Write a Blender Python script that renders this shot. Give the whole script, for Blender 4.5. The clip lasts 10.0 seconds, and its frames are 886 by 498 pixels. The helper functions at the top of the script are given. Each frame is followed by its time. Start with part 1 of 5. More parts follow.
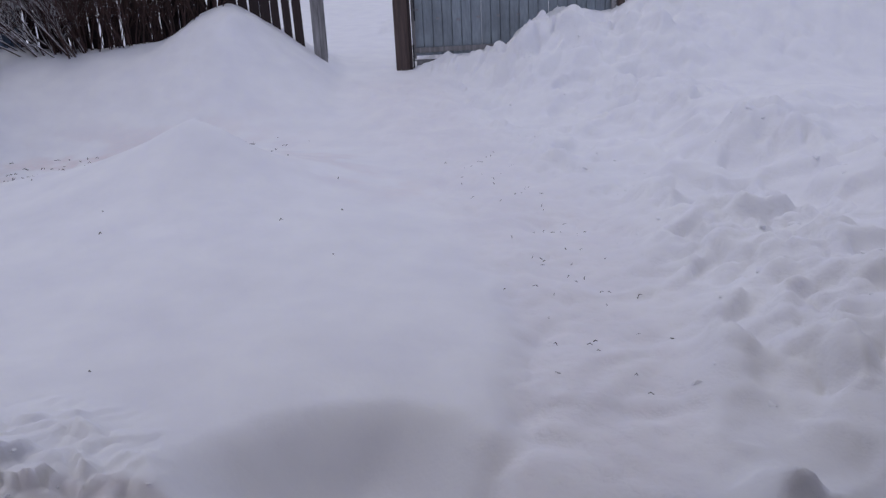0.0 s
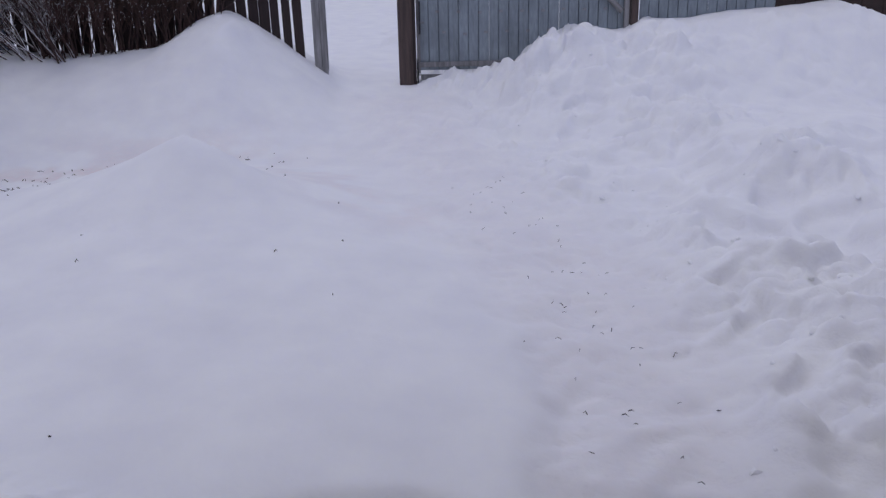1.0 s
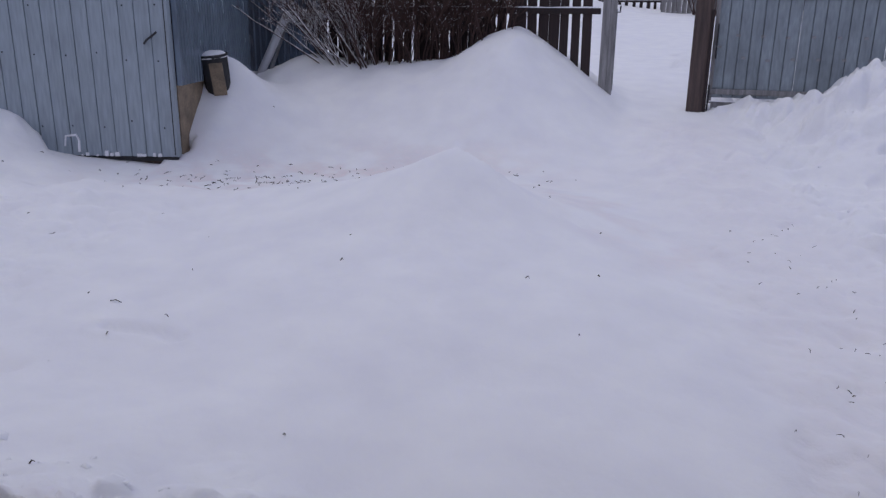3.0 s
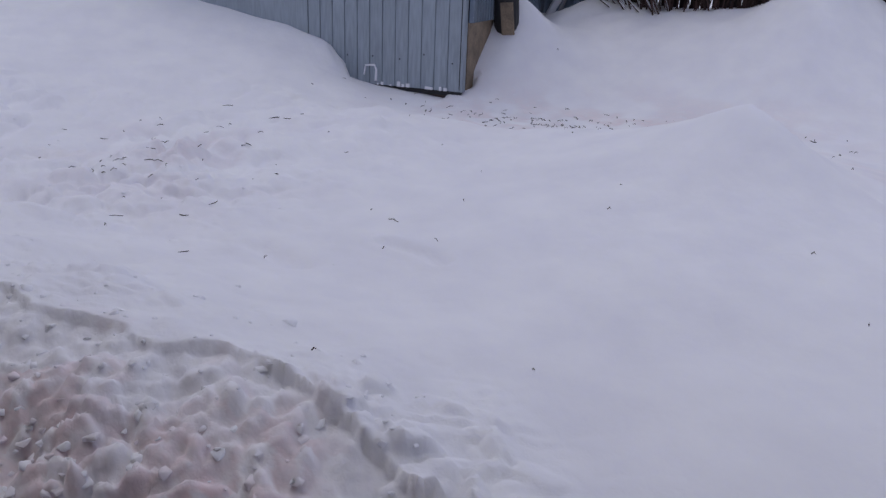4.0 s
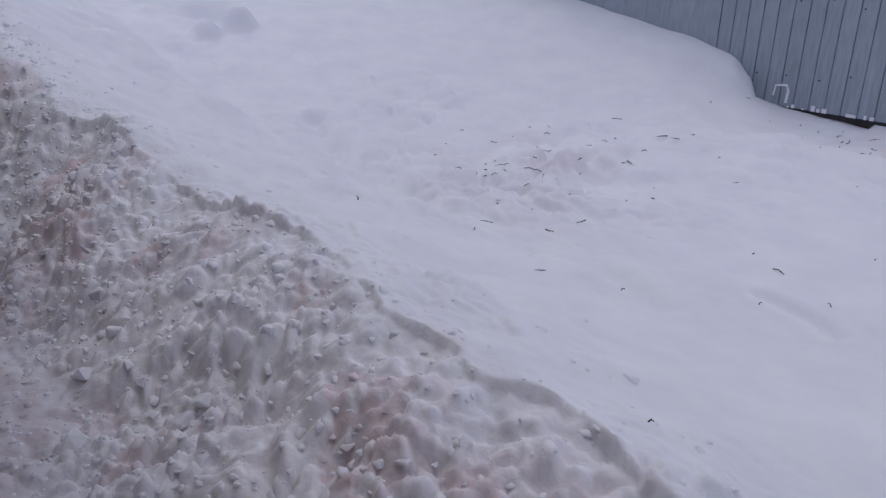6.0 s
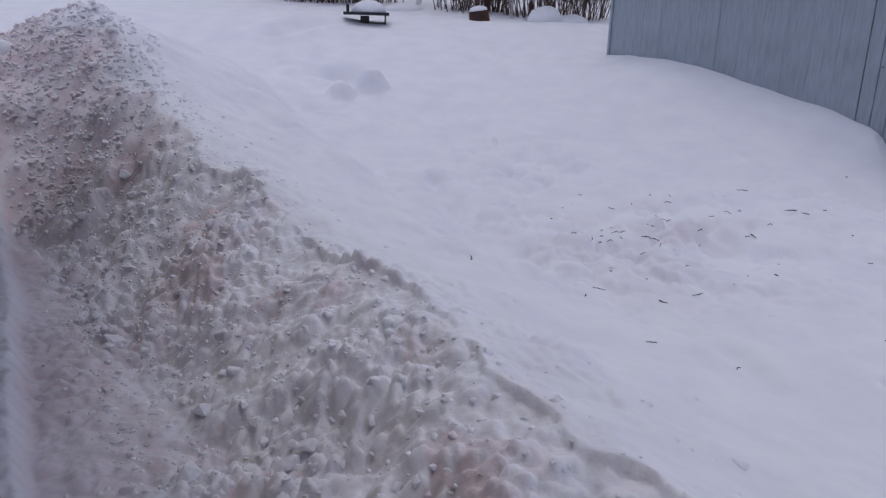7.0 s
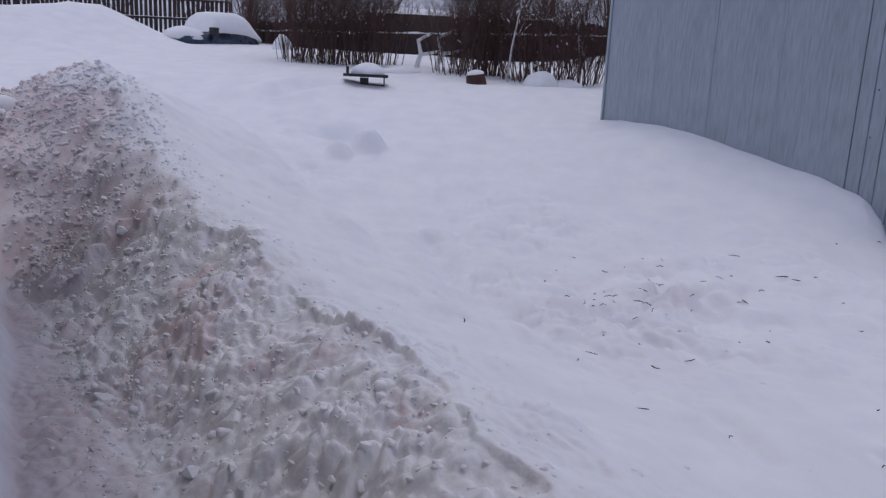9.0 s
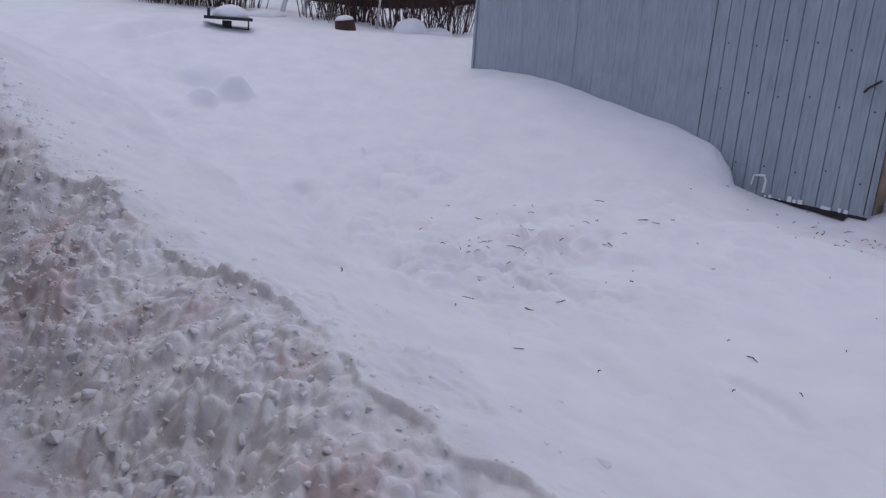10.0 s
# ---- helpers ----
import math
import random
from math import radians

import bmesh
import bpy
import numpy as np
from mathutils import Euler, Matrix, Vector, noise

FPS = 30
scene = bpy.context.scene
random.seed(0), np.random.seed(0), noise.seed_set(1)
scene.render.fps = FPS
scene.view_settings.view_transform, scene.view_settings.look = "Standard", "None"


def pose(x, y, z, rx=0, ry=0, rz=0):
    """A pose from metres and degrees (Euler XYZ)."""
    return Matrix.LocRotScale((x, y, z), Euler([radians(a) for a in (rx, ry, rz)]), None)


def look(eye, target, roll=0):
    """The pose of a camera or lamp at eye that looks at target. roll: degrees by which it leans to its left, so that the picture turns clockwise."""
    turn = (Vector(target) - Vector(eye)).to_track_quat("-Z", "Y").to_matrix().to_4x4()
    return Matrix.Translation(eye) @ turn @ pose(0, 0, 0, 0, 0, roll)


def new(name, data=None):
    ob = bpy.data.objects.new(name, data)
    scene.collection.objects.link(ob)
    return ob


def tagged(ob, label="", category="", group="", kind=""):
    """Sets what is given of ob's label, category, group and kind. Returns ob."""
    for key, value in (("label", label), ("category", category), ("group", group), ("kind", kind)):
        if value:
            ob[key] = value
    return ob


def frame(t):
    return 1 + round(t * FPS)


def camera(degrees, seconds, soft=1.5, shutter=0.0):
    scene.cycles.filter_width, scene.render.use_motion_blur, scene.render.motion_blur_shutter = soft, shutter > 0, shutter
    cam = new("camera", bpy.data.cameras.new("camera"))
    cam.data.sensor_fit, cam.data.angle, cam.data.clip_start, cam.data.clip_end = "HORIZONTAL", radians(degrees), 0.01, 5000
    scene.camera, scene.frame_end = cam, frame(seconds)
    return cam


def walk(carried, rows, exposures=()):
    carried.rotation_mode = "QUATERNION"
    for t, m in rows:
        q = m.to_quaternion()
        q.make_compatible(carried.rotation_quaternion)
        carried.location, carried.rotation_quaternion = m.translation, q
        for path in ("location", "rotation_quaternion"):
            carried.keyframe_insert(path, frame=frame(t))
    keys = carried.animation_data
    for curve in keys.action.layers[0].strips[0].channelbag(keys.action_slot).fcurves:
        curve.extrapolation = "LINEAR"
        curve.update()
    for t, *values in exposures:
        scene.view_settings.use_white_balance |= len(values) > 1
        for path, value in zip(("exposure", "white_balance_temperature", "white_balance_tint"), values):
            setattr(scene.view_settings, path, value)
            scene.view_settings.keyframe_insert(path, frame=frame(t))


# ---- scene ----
cam = camera(60.0, 10.0, soft=1.35)
# seconds, x, y, z, yaw, pitch, roll
PATH = [
    (0.0, -0.056, -0.028, 1.892, 22.49, -18.35, 2.80),
    (0.5, -0.184, 0.228, 1.921, 24.90, -18.33, 0.98),
    (1.0, -0.374, 0.427, 1.929, 22.46, -17.60, 1.20),
    (1.5, -0.446, 0.512, 1.977, 23.97, -17.60, -0.15),
    (2.0, -0.437, 0.664, 1.992, 33.50, -13.58, 0.72),
    (2.2, -0.442, 0.680, 1.990, 35.15, -12.90, 0.30),
    (3.3, -0.540, 0.710, 1.938, 49.00, -18.45, -0.90),
    (3.5, -0.551, 0.710, 1.927, 54.03, -19.23, -1.29),
    (4.0, -0.561, 0.676, 1.912, 63.60, -20.66, -2.03),
    (4.5, -0.627, 0.678, 1.913, 69.58, -20.08, -1.38),
    (5.0, -0.810, 0.663, 1.913, 75.28, -20.39, -1.83),
    (5.5, -0.945, 0.693, 1.917, 84.49, -21.18, -1.26),
    (6.0, -0.930, 0.823, 1.920, 92.44, -20.92, -1.24),
    (6.2, -0.920, 0.839, 1.924, 94.45, -20.35, -1.39),
    (7.3, -0.868, 0.864, 1.971, 103.34, -15.60, -1.74),
    (7.5, -0.861, 0.870, 1.978, 103.86, -15.09, -1.77),
    (8.0, -0.851, 0.886, 1.993, 103.67, -14.08, -2.19),
    (8.5, -0.852, 0.880, 2.012, 102.81, -12.34, -2.79),
    (9.0, -0.852, 0.868, 2.003, 101.55, -12.52, -2.66),
    (9.5, -0.852, 0.865, 1.994, 98.66, -14.00, -2.71),
    (10.0, -0.868, 0.837, 1.974, 92.05, -15.64, -3.85),
]
walk(cam, [(t, pose(x, y, z, 90 + pitch, roll, yaw)) for t, x, y, z, yaw, pitch, roll in PATH],
     exposures=[(0.0, -0.3), (1.2, -0.25), (2.0, -0.17), (3.5, -0.27), (4.5, -0.3), (5.5, -0.26), (6.0, -0.26), (10.0, -0.25)])

# ---- light: a snowy overcast afternoon ----
world = bpy.data.worlds.new("overcast_sky")
scene.world = world
world.use_nodes = True
wn = world.node_tree
sky = wn.nodes.new("ShaderNodeTexSky")
sky.sky_type, sky.sun_disc = "NISHITA", False
sky.sun_elevation, sky.sun_rotation = radians(77), radians(249)
sky.air_density, sky.dust_density, sky.ozone_density = 1.0, 6.0, 1.5
mixw = wn.nodes.new("ShaderNodeMixRGB")
mixw.inputs[0].default_value = 0.8
mixw.inputs[2].default_value = (6.72, 7.25, 10.15, 1)
wn.links.new(sky.outputs[0], mixw.inputs[1])
wn.links.new(mixw.outputs[0], wn.nodes["Background"].inputs[0])
wn.nodes["Background"].inputs[1].default_value = 0.075
sun = new("sun", bpy.data.lights.new("sun", "SUN"))
sun.data.energy, sun.data.angle, sun.data.color = 0.52, radians(28), (1.0, 0.97, 0.98)
sun.matrix_world = look((0, 0, 30), (2.9, 1.13, 16.5))
tagged(sun, kind="structure")

# ---- materials ----


def mat(name, base, rough=0.7, metal=0.0, var=0.25, scale=6.0, fine=60.0, bump=0.2, dist=0.01, stretch=(1, 1, 1), second=None, rand=0.0):
    """Two scales of tone, relief and roughness over a base colour, in object space."""
    m = bpy.data.materials.new(name)
    m.use_nodes = True
    nt = m.node_tree
    N, L = nt.nodes.new, nt.links.new
    b = nt.nodes["Principled BSDF"]
    b.inputs["Metallic"].default_value = metal
    co = N("ShaderNodeTexCoord")
    mp = N("ShaderNodeMapping")
    mp.inputs["Scale"].default_value = stretch
    L(co.outputs["Object"], mp.inputs[0])
    n1, n2 = N("ShaderNodeTexNoise"), N("ShaderNodeTexNoise")
    n1.inputs["Scale"].default_value, n2.inputs["Scale"].default_value = scale, fine
    n1.inputs["Detail"].default_value = n2.inputs["Detail"].default_value = 5
    L(mp.outputs[0], n1.inputs["Vector"])
    L(mp.outputs[0], n2.inputs["Vector"])
    r1 = N("ShaderNodeValToRGB")
    dark = second or tuple(c * (1 - var) for c in base)
    light = tuple(min(1, c * (1 + var * 0.6)) for c in base)
    r1.color_ramp.elements[0].position, r1.color_ramp.elements[1].position = 0.3, 0.72
    r1.color_ramp.elements[0].color, r1.color_ramp.elements[1].color = (*dark, 1), (*light, 1)
    L(n1.outputs[0], r1.inputs[0])
    mx = N("ShaderNodeMixRGB")
    mx.blend_type = "OVERLAY"
    mx.inputs[0].default_value = 0.35
    L(r1.outputs[0], mx.inputs[1])
    L(n2.outputs[0], mx.inputs[2])
    last = mx.outputs[0]
    if rand:
        oi, hs, ma = N("ShaderNodeObjectInfo"), N("ShaderNodeHueSaturation"), N("ShaderNodeMapRange")
        ma.inputs["To Min"].default_value, ma.inputs["To Max"].default_value = 1 - rand, 1 + rand
        L(oi.outputs["Random"], ma.inputs[0])
        L(ma.outputs[0], hs.inputs["Value"])
        L(last, hs.inputs["Color"])
        last = hs.outputs[0]
    L(last, b.inputs["Base Color"])
    rr = N("ShaderNodeMapRange")
    rr.inputs["To Min"].default_value, rr.inputs["To Max"].default_value = max(0, rough - 0.12), min(1, rough + 0.12)
    L(n1.outputs[0], rr.inputs[0])
    L(rr.outputs[0], b.inputs["Roughness"])
    bp = N("ShaderNodeBump")
    bp.inputs["Strength"].default_value, bp.inputs["Distance"].default_value = bump, dist
    L(n2.outputs[0], bp.inputs["Height"])
    L(bp.outputs[0], b.inputs["Normal"])
    return m


def snow_material():
    """Snow with dusty, grit-stained zones where it was shovelled and trodden; the same mask tones the trench floor for
    shade.
    """
    m = bpy.data.materials.new("snow")
    m.use_nodes = True
    nt = m.node_tree
    N, L = nt.nodes.new, nt.links.new
    b = nt.nodes["Principled BSDF"]
    b.inputs["Roughness"].default_value = 0.75
    b.inputs["Specular IOR Level"].default_value = 0.25
    b.inputs["Subsurface Weight"].default_value = 0.7
    b.inputs["Subsurface Radius"].default_value = (1.0, 1.0, 1.1)
    b.inputs["Subsurface Scale"].default_value = 0.035
    co, at = N("ShaderNodeTexCoord"), N("ShaderNodeAttribute")
    at.attribute_name = "dirt_and_shade"
    n1, n2, n3 = (N("ShaderNodeTexNoise") for _ in range(3))
    for n, s in ((n1, 2.3), (n2, 14.0), (n3, 70.0)):
        n.inputs["Scale"].default_value, n.inputs["Detail"].default_value = s, 6
        L(co.outputs["Object"], n.inputs["Vector"])
    tone = N("ShaderNodeValToRGB")
    tone.color_ramp.elements[0].position, tone.color_ramp.elements[1].position = 0.3, 0.7
    tone.color_ramp.elements[0].color = (0.80, 0.80, 0.84, 1)
    tone.color_ramp.elements[1].color = (0.87, 0.87, 0.89, 1)
    L(n1.outputs[0], tone.inputs[0])
    soil = N("ShaderNodeValToRGB")
    soil.color_ramp.elements[0].position, soil.color_ramp.elements[1].position = 0.32, 0.68
    soil.color_ramp.elements[0].color = (0.53, 0.385, 0.385, 1)
    soil.color_ramp.elements[1].color = (0.79, 0.66, 0.675, 1)
    L(n2.outputs[0], soil.inputs[0])
    add, mul = N("ShaderNodeMath"), N("ShaderNodeMath")
    add.operation, mul.operation, mul.use_clamp = "MULTIPLY_ADD", "MULTIPLY", True
    L(n2.outputs[0], add.inputs[0])
    add.inputs[1].default_value, add.inputs[2].default_value = 1.9, -0.28
    L(add.outputs[0], mul.inputs[0])
    L(at.outputs["Fac"], mul.inputs[1])
    mx = N("ShaderNodeMixRGB")
    L(mul.outputs[0], mx.inputs[0])
    L(tone.outputs[0], mx.inputs[1])
    L(soil.outputs[0], mx.inputs[2])
    L(mx.outputs[0], b.inputs["Base Color"])
    ht = N("ShaderNodeMath")
    ht.operation = "MULTIPLY_ADD"
    L(n3.outputs[0], ht.inputs[0])
    ht.inputs[1].default_value = 0.4
    L(n2.outputs[0], ht.inputs[2])
    bp = N("ShaderNodeBump")
    bp.inputs["Strength"].default_value, bp.inputs["Distance"].default_value = 0.35, 0.012
    L(ht.outputs[0], bp.inputs["Height"])
    ro, warp = N("ShaderNodeAttribute"), N("ShaderNodeMixRGB")
    ro.attribute_name = "rough"
    warp.inputs[0].default_value = 0.06
    L(co.outputs["Object"], warp.inputs[1])
    L(n2.outputs["Color"], warp.inputs[2])
    last, total = bp.outputs[0], None
    for s, k in ((11.0, 1.0), (27.0, 0.5)):
        vo, sq = N("ShaderNodeTexVoronoi"), N("ShaderNodeMath")
        vo.feature = "SMOOTH_F1"
        vo.inputs["Smoothness"].default_value = 0.6
        vo.inputs["Scale"].default_value = s
        L(warp.outputs[0], vo.inputs["Vector"])
        sq.operation = "MULTIPLY_ADD"
        L(vo.outputs["Distance"], sq.inputs[0])
        sq.inputs[1].default_value = -k
        if total is None:
            sq.inputs[2].default_value = 1.0
        else:
            L(total, sq.inputs[2])
        total = sq.outputs[0]
    hr = N("ShaderNodeMath")
    hr.operation = "MULTIPLY"
    L(total, hr.inputs[0])
    L(ro.outputs["Fac"], hr.inputs[1])
    b2 = N("ShaderNodeBump")
    b2.inputs["Strength"].default_value, b2.inputs["Distance"].default_value = 0.55, 0.02
    L(hr.outputs[0], b2.inputs["Height"])
    L(last, b2.inputs["Normal"])
    L(b2.outputs[0], b.inputs["Normal"])
    return m


SNOW = snow_material()
FLUFF = mat("fresh_snow", (0.85, 0.85, 0.88), 0.75, var=0.05, scale=4, fine=40, bump=0.3)
SHEET = mat("painted_sheet_steel", (0.335, 0.385, 0.43), 0.45, 0.25, var=0.1, scale=1.6, fine=9, bump=0.05, stretch=(3, 3, 0.35), rand=0.05)
GATE_SHEET = mat("weathered_gate_steel", (0.275, 0.315, 0.345), 0.5, 0.25, var=0.3, scale=2.2, fine=14, bump=0.06, stretch=(2, 2, 0.5), rand=0.07)
BLUE_SHEET = mat("blue_corrugated_steel", (0.25, 0.31, 0.39), 0.26, 0.4, var=0.2, scale=2, fine=12, bump=0.05, stretch=(2, 2, 0.4), rand=0.05)
RUST = mat("muddy_rust", (0.26, 0.20, 0.14), 0.8, var=0.4, scale=5, fine=40, bump=0.3)
BROWN = mat("dark_brown_fence_wood", (0.032, 0.019, 0.018), 0.75, var=0.4, scale=3, fine=30, bump=0.4, stretch=(4, 4, 0.5), rand=0.3)
GREYWOOD = mat("weathered_grey_wood", (0.285, 0.275, 0.275), 0.85, var=0.4, scale=3, fine=30, bump=0.5, stretch=(6, 6, 0.5), rand=0.15)
POSTWOOD = mat("brown_timber_post", (0.10, 0.070, 0.062), 0.8, var=0.4, scale=3, fine=30, bump=0.5, stretch=(6, 6, 0.4))
LOG = mat("aged_yellow_timber", (0.14, 0.085, 0.048), 0.75, var=0.5, scale=3, fine=26, bump=0.6, stretch=(1, 6, 6), rand=0.12)
WHITE = mat("white_window_paint", (0.72, 0.72, 0.74), 0.5, var=0.1, scale=5, fine=50, bump=0.1)
DARKGLASS = mat("dark_window_glass", (0.03, 0.035, 0.045), 0.12, var=0.2, bump=0.0)
BLACK = mat("black_rubber", (0.02, 0.02, 0.022), 0.55, var=0.3, fine=40)
STEEL = mat("bare_steel", (0.30, 0.30, 0.31), 0.45, 0.8, var=0.3, fine=40)
BARK = mat("reddish_brown_bark", (0.075, 0.042, 0.036), 0.85, var=0.4, scale=6, fine=50, bump=0.4)
HEDGE = mat("reddish_hedge_bark", (0.105, 0.058, 0.05), 0.85, var=0.4, scale=6, fine=50, bump=0.3)
BIRCH = mat("pale_birch_bark", (0.62, 0.60, 0.58), 0.8, var=0.5, scale=7, fine=40, bump=0.3, stretch=(1, 1, 3))
PINE = mat("dark_pine_needles", (0.075, 0.09, 0.085), 0.9, var=0.5, scale=3, fine=30, bump=0.6)
CARBLUE = mat("dark_blue_car_paint", (0.03, 0.05, 0.09), 0.3, 0.2, var=0.2, bump=0.02)
BRICKRED = mat("rusty_red_barrel", (0.085, 0.036, 0.028), 0.7, 0.2, var=0.4, scale=6, fine=40)
STRAW = mat("straw_and_twigs", (0.055, 0.042, 0.036), 0.9, var=0.4, fine=60)
YELLOW = mat("varnished_handle_wood", (0.42, 0.27, 0.10), 0.5, var=0.3, scale=5, fine=40, stretch=(6, 6, 0.6))
HOUSEWOOD = mat("dark_house_timber", (0.055, 0.035, 0.03), 0.85, var=0.4, scale=2, fine=20, stretch=(1, 1, 5))
HILL = mat("snowy_distant_hill", (0.62, 0.64, 0.70), 0.9, var=0.35, scale=0.12, fine=0.8, bump=0.1)

# ---- mesh tools ----


def mesh_from(name, verts, faces, material, smooth=False):
    me = bpy.data.meshes.new(name)
    me.from_pydata([tuple(v) for v in verts], [], [tuple(f) for f in faces])
    me.materials.append(material)
    if smooth:
        me.polygons.foreach_set("use_smooth", [True] * len(me.polygons))
    me.update()
    return me


def link(name, me, parent=None, label=""):
    ob = new(name, me)
    if parent is not None:
        ob.parent = parent
    if label:
        ob["label"] = label
    return ob


def part(name, bm, material, parent=None, label="", smooth=False):
    """One bmesh as one mesh object, under a thing or a part."""
    me = bpy.data.meshes.new(name)
    bmesh.ops.recalc_face_normals(bm, faces=bm.faces)
    bm.to_mesh(me)
    bm.free()
    me.materials.append(material)
    if smooth:
        me.polygons.foreach_set("use_smooth", [True] * len(me.polygons))
    return link(name, me, parent, label)


def thing(name, m, label, category, group="", kind=""):
    ob = new(name)
    ob.empty_display_size = 0.2
    ob.matrix_basis = m
    return tagged(ob, label, category, group, kind)


def box(x0, y0, z0, x1, y1, z1, bevel=0.0, bm=None):
    bm = bm or bmesh.new()
    vs = [bm.verts.new(c) for c in ((x0, y0, z0), (x1, y0, z0), (x1, y1, z0), (x0, y1, z0), (x0, y0, z1), (x1, y0, z1), (x1, y1, z1), (x0, y1, z1))]
    fs = [bm.faces.new([vs[i] for i in f]) for f in ((3, 2, 1, 0), (4, 5, 6, 7), (0, 1, 5, 4), (1, 2, 6, 5), (2, 3, 7, 6), (3, 0, 4, 7))]
    if bevel:
        bmesh.ops.bevel(bm, geom=list({e for f in fs for e in f.edges}), offset=bevel, segments=2, affect="EDGES", profile=0.6)
    return bm


def rod(points, radii, sides=8, bm=None):
    """A tube with caps through the points."""
    bm = bm or bmesh.new()
    if not hasattr(radii, "__len__"):
        radii = [radii] * len(points)
    pts = [Vector(p) for p in points]
    rings = []
    for i, p in enumerate(pts):
        d = (pts[min(i + 1, len(pts) - 1)] - pts[max(i - 1, 0)]).normalized()
        a = d.orthogonal().normalized() if i == 0 else (a - d * a.dot(d)).normalized()
        c = d.cross(a)
        rings.append([bm.verts.new(p + radii[i] * (math.cos(6.2832 * k / sides) * a + math.sin(6.2832 * k / sides) * c)) for k in range(sides)])
    for r, q in zip(rings, rings[1:]):
        for k in range(sides):
            bm.faces.new((r[k], r[(k + 1) % sides], q[(k + 1) % sides], q[k]))
    bm.faces.new(rings[0][::-1])
    bm.faces.new(rings[-1])
    return bm


def lists(bm):
    """A bmesh as plain vertex and face lists."""
    bm.verts.index_update()
    out = [v.co[:] for v in bm.verts], [[v.index for v in f.verts] for f in bm.faces]
    bm.free()
    return out


def heap(rx, ry, rz, seed=0, rough=0.12, sub=3, flat=True):
    """An uneven rounded lump, flat underneath, its foot at z = 0."""
    bm = bmesh.new()
    bmesh.ops.create_icosphere(bm, subdivisions=sub, radius=1)
    off = Vector((seed * 3.7, seed * 1.3, seed * 7.1))
    for v in bm.verts:
        k = 1 + rough * (noise.noise(v.co * 1.5 + off) + 0.5 * noise.noise(v.co * 4 + off))
        z = v.co.z
        if flat and z < 0:
            z *= 0.15
        v.co = Vector((v.co.x * rx * k, v.co.y * ry * k, z * rz * k))
    return bm


# ---- the lie of the snow ----
# axes: the gate line, the shed front and the house wall each have their own
GATE, GATE_TURN = Vector((-5.65, 12.11, 0)), 26.0
GD, GN = (math.cos(radians(26)), math.sin(radians(26))), (-math.sin(radians(26)), math.cos(radians(26)))
SHED, SHED_TURN = Vector((-9.8, 5.6, 0)), 42.0
SD, SN = (-math.cos(radians(42)), -math.sin(radians(42))), (math.sin(radians(42)), -math.cos(radians(42)))
WALL_W, WALL_N, WALL_AT = (-0.75, -0.6614), (0.6614, -0.75), -0.933


def lattice(ix, iy, seed):
    h = (ix * 374761393 + iy * 668265263 + seed * 974634777) & 0x7FFFFFFF
    h = ((h ^ (h >> 13)) * 1274126177) & 0x7FFFFFFF
    return ((h ^ (h >> 16)) & 0xFFFF) / 65535.0


def wave(x, y, seed=0):
    """Smooth value noise, -1 to 1, over arrays."""
    ix, iy = np.floor(x).astype(np.int64), np.floor(y).astype(np.int64)
    fx, fy = x - ix, y - iy
    fx, fy = fx * fx * fx * (fx * (fx * 6 - 15) + 10), fy * fy * fy * (fy * (fy * 6 - 15) + 10)
    a, b = lattice(ix, iy, seed), lattice(ix + 1, iy, seed)
    c, d = lattice(ix, iy + 1, seed), lattice(ix + 1, iy + 1, seed)
    return 2 * ((a * (1 - fx) + b * fx) * (1 - fy) + (c * (1 - fx) + d * fx) * fy) - 1


def fbm(x, y, octaves=4, seed=0):
    s, k = 0.0, 1.0
    for o in range(octaves):
        s = s + k * wave(x * 2 ** o + 17.3 * o, y * 2 ** o - 9.1 * o, seed + o)
        k *= 0.5
    return s


def cells(x, y, seed=0):
    """Rounded lumps: height 0 to 1 over jittered cells, and a random number per lump."""
    ix, iy = np.floor(x).astype(np.int64), np.floor(y).astype(np.int64)
    best, pick = np.zeros(x.shape), np.zeros(x.shape)
    for dx in (-1, 0, 1):
        for dy in (-1, 0, 1):
            cx, cy = ix + dx, iy + dy
            r = 0.6 + 0.4 * lattice(cx, cy, seed + 7)
            p = lattice(cx, cy, seed + 5)
            d = np.hypot(x - cx - lattice(cx, cy, seed), y - cy - lattice(cx, cy, seed + 3)) / r
            lump = np.clip(1 - d * d, 0, 1) ** 0.7 * (0.3 + 0.7 * p)
            m = lump > best
            best, pick = np.where(m, lump, best), np.where(m, p, pick)
    return best, pick


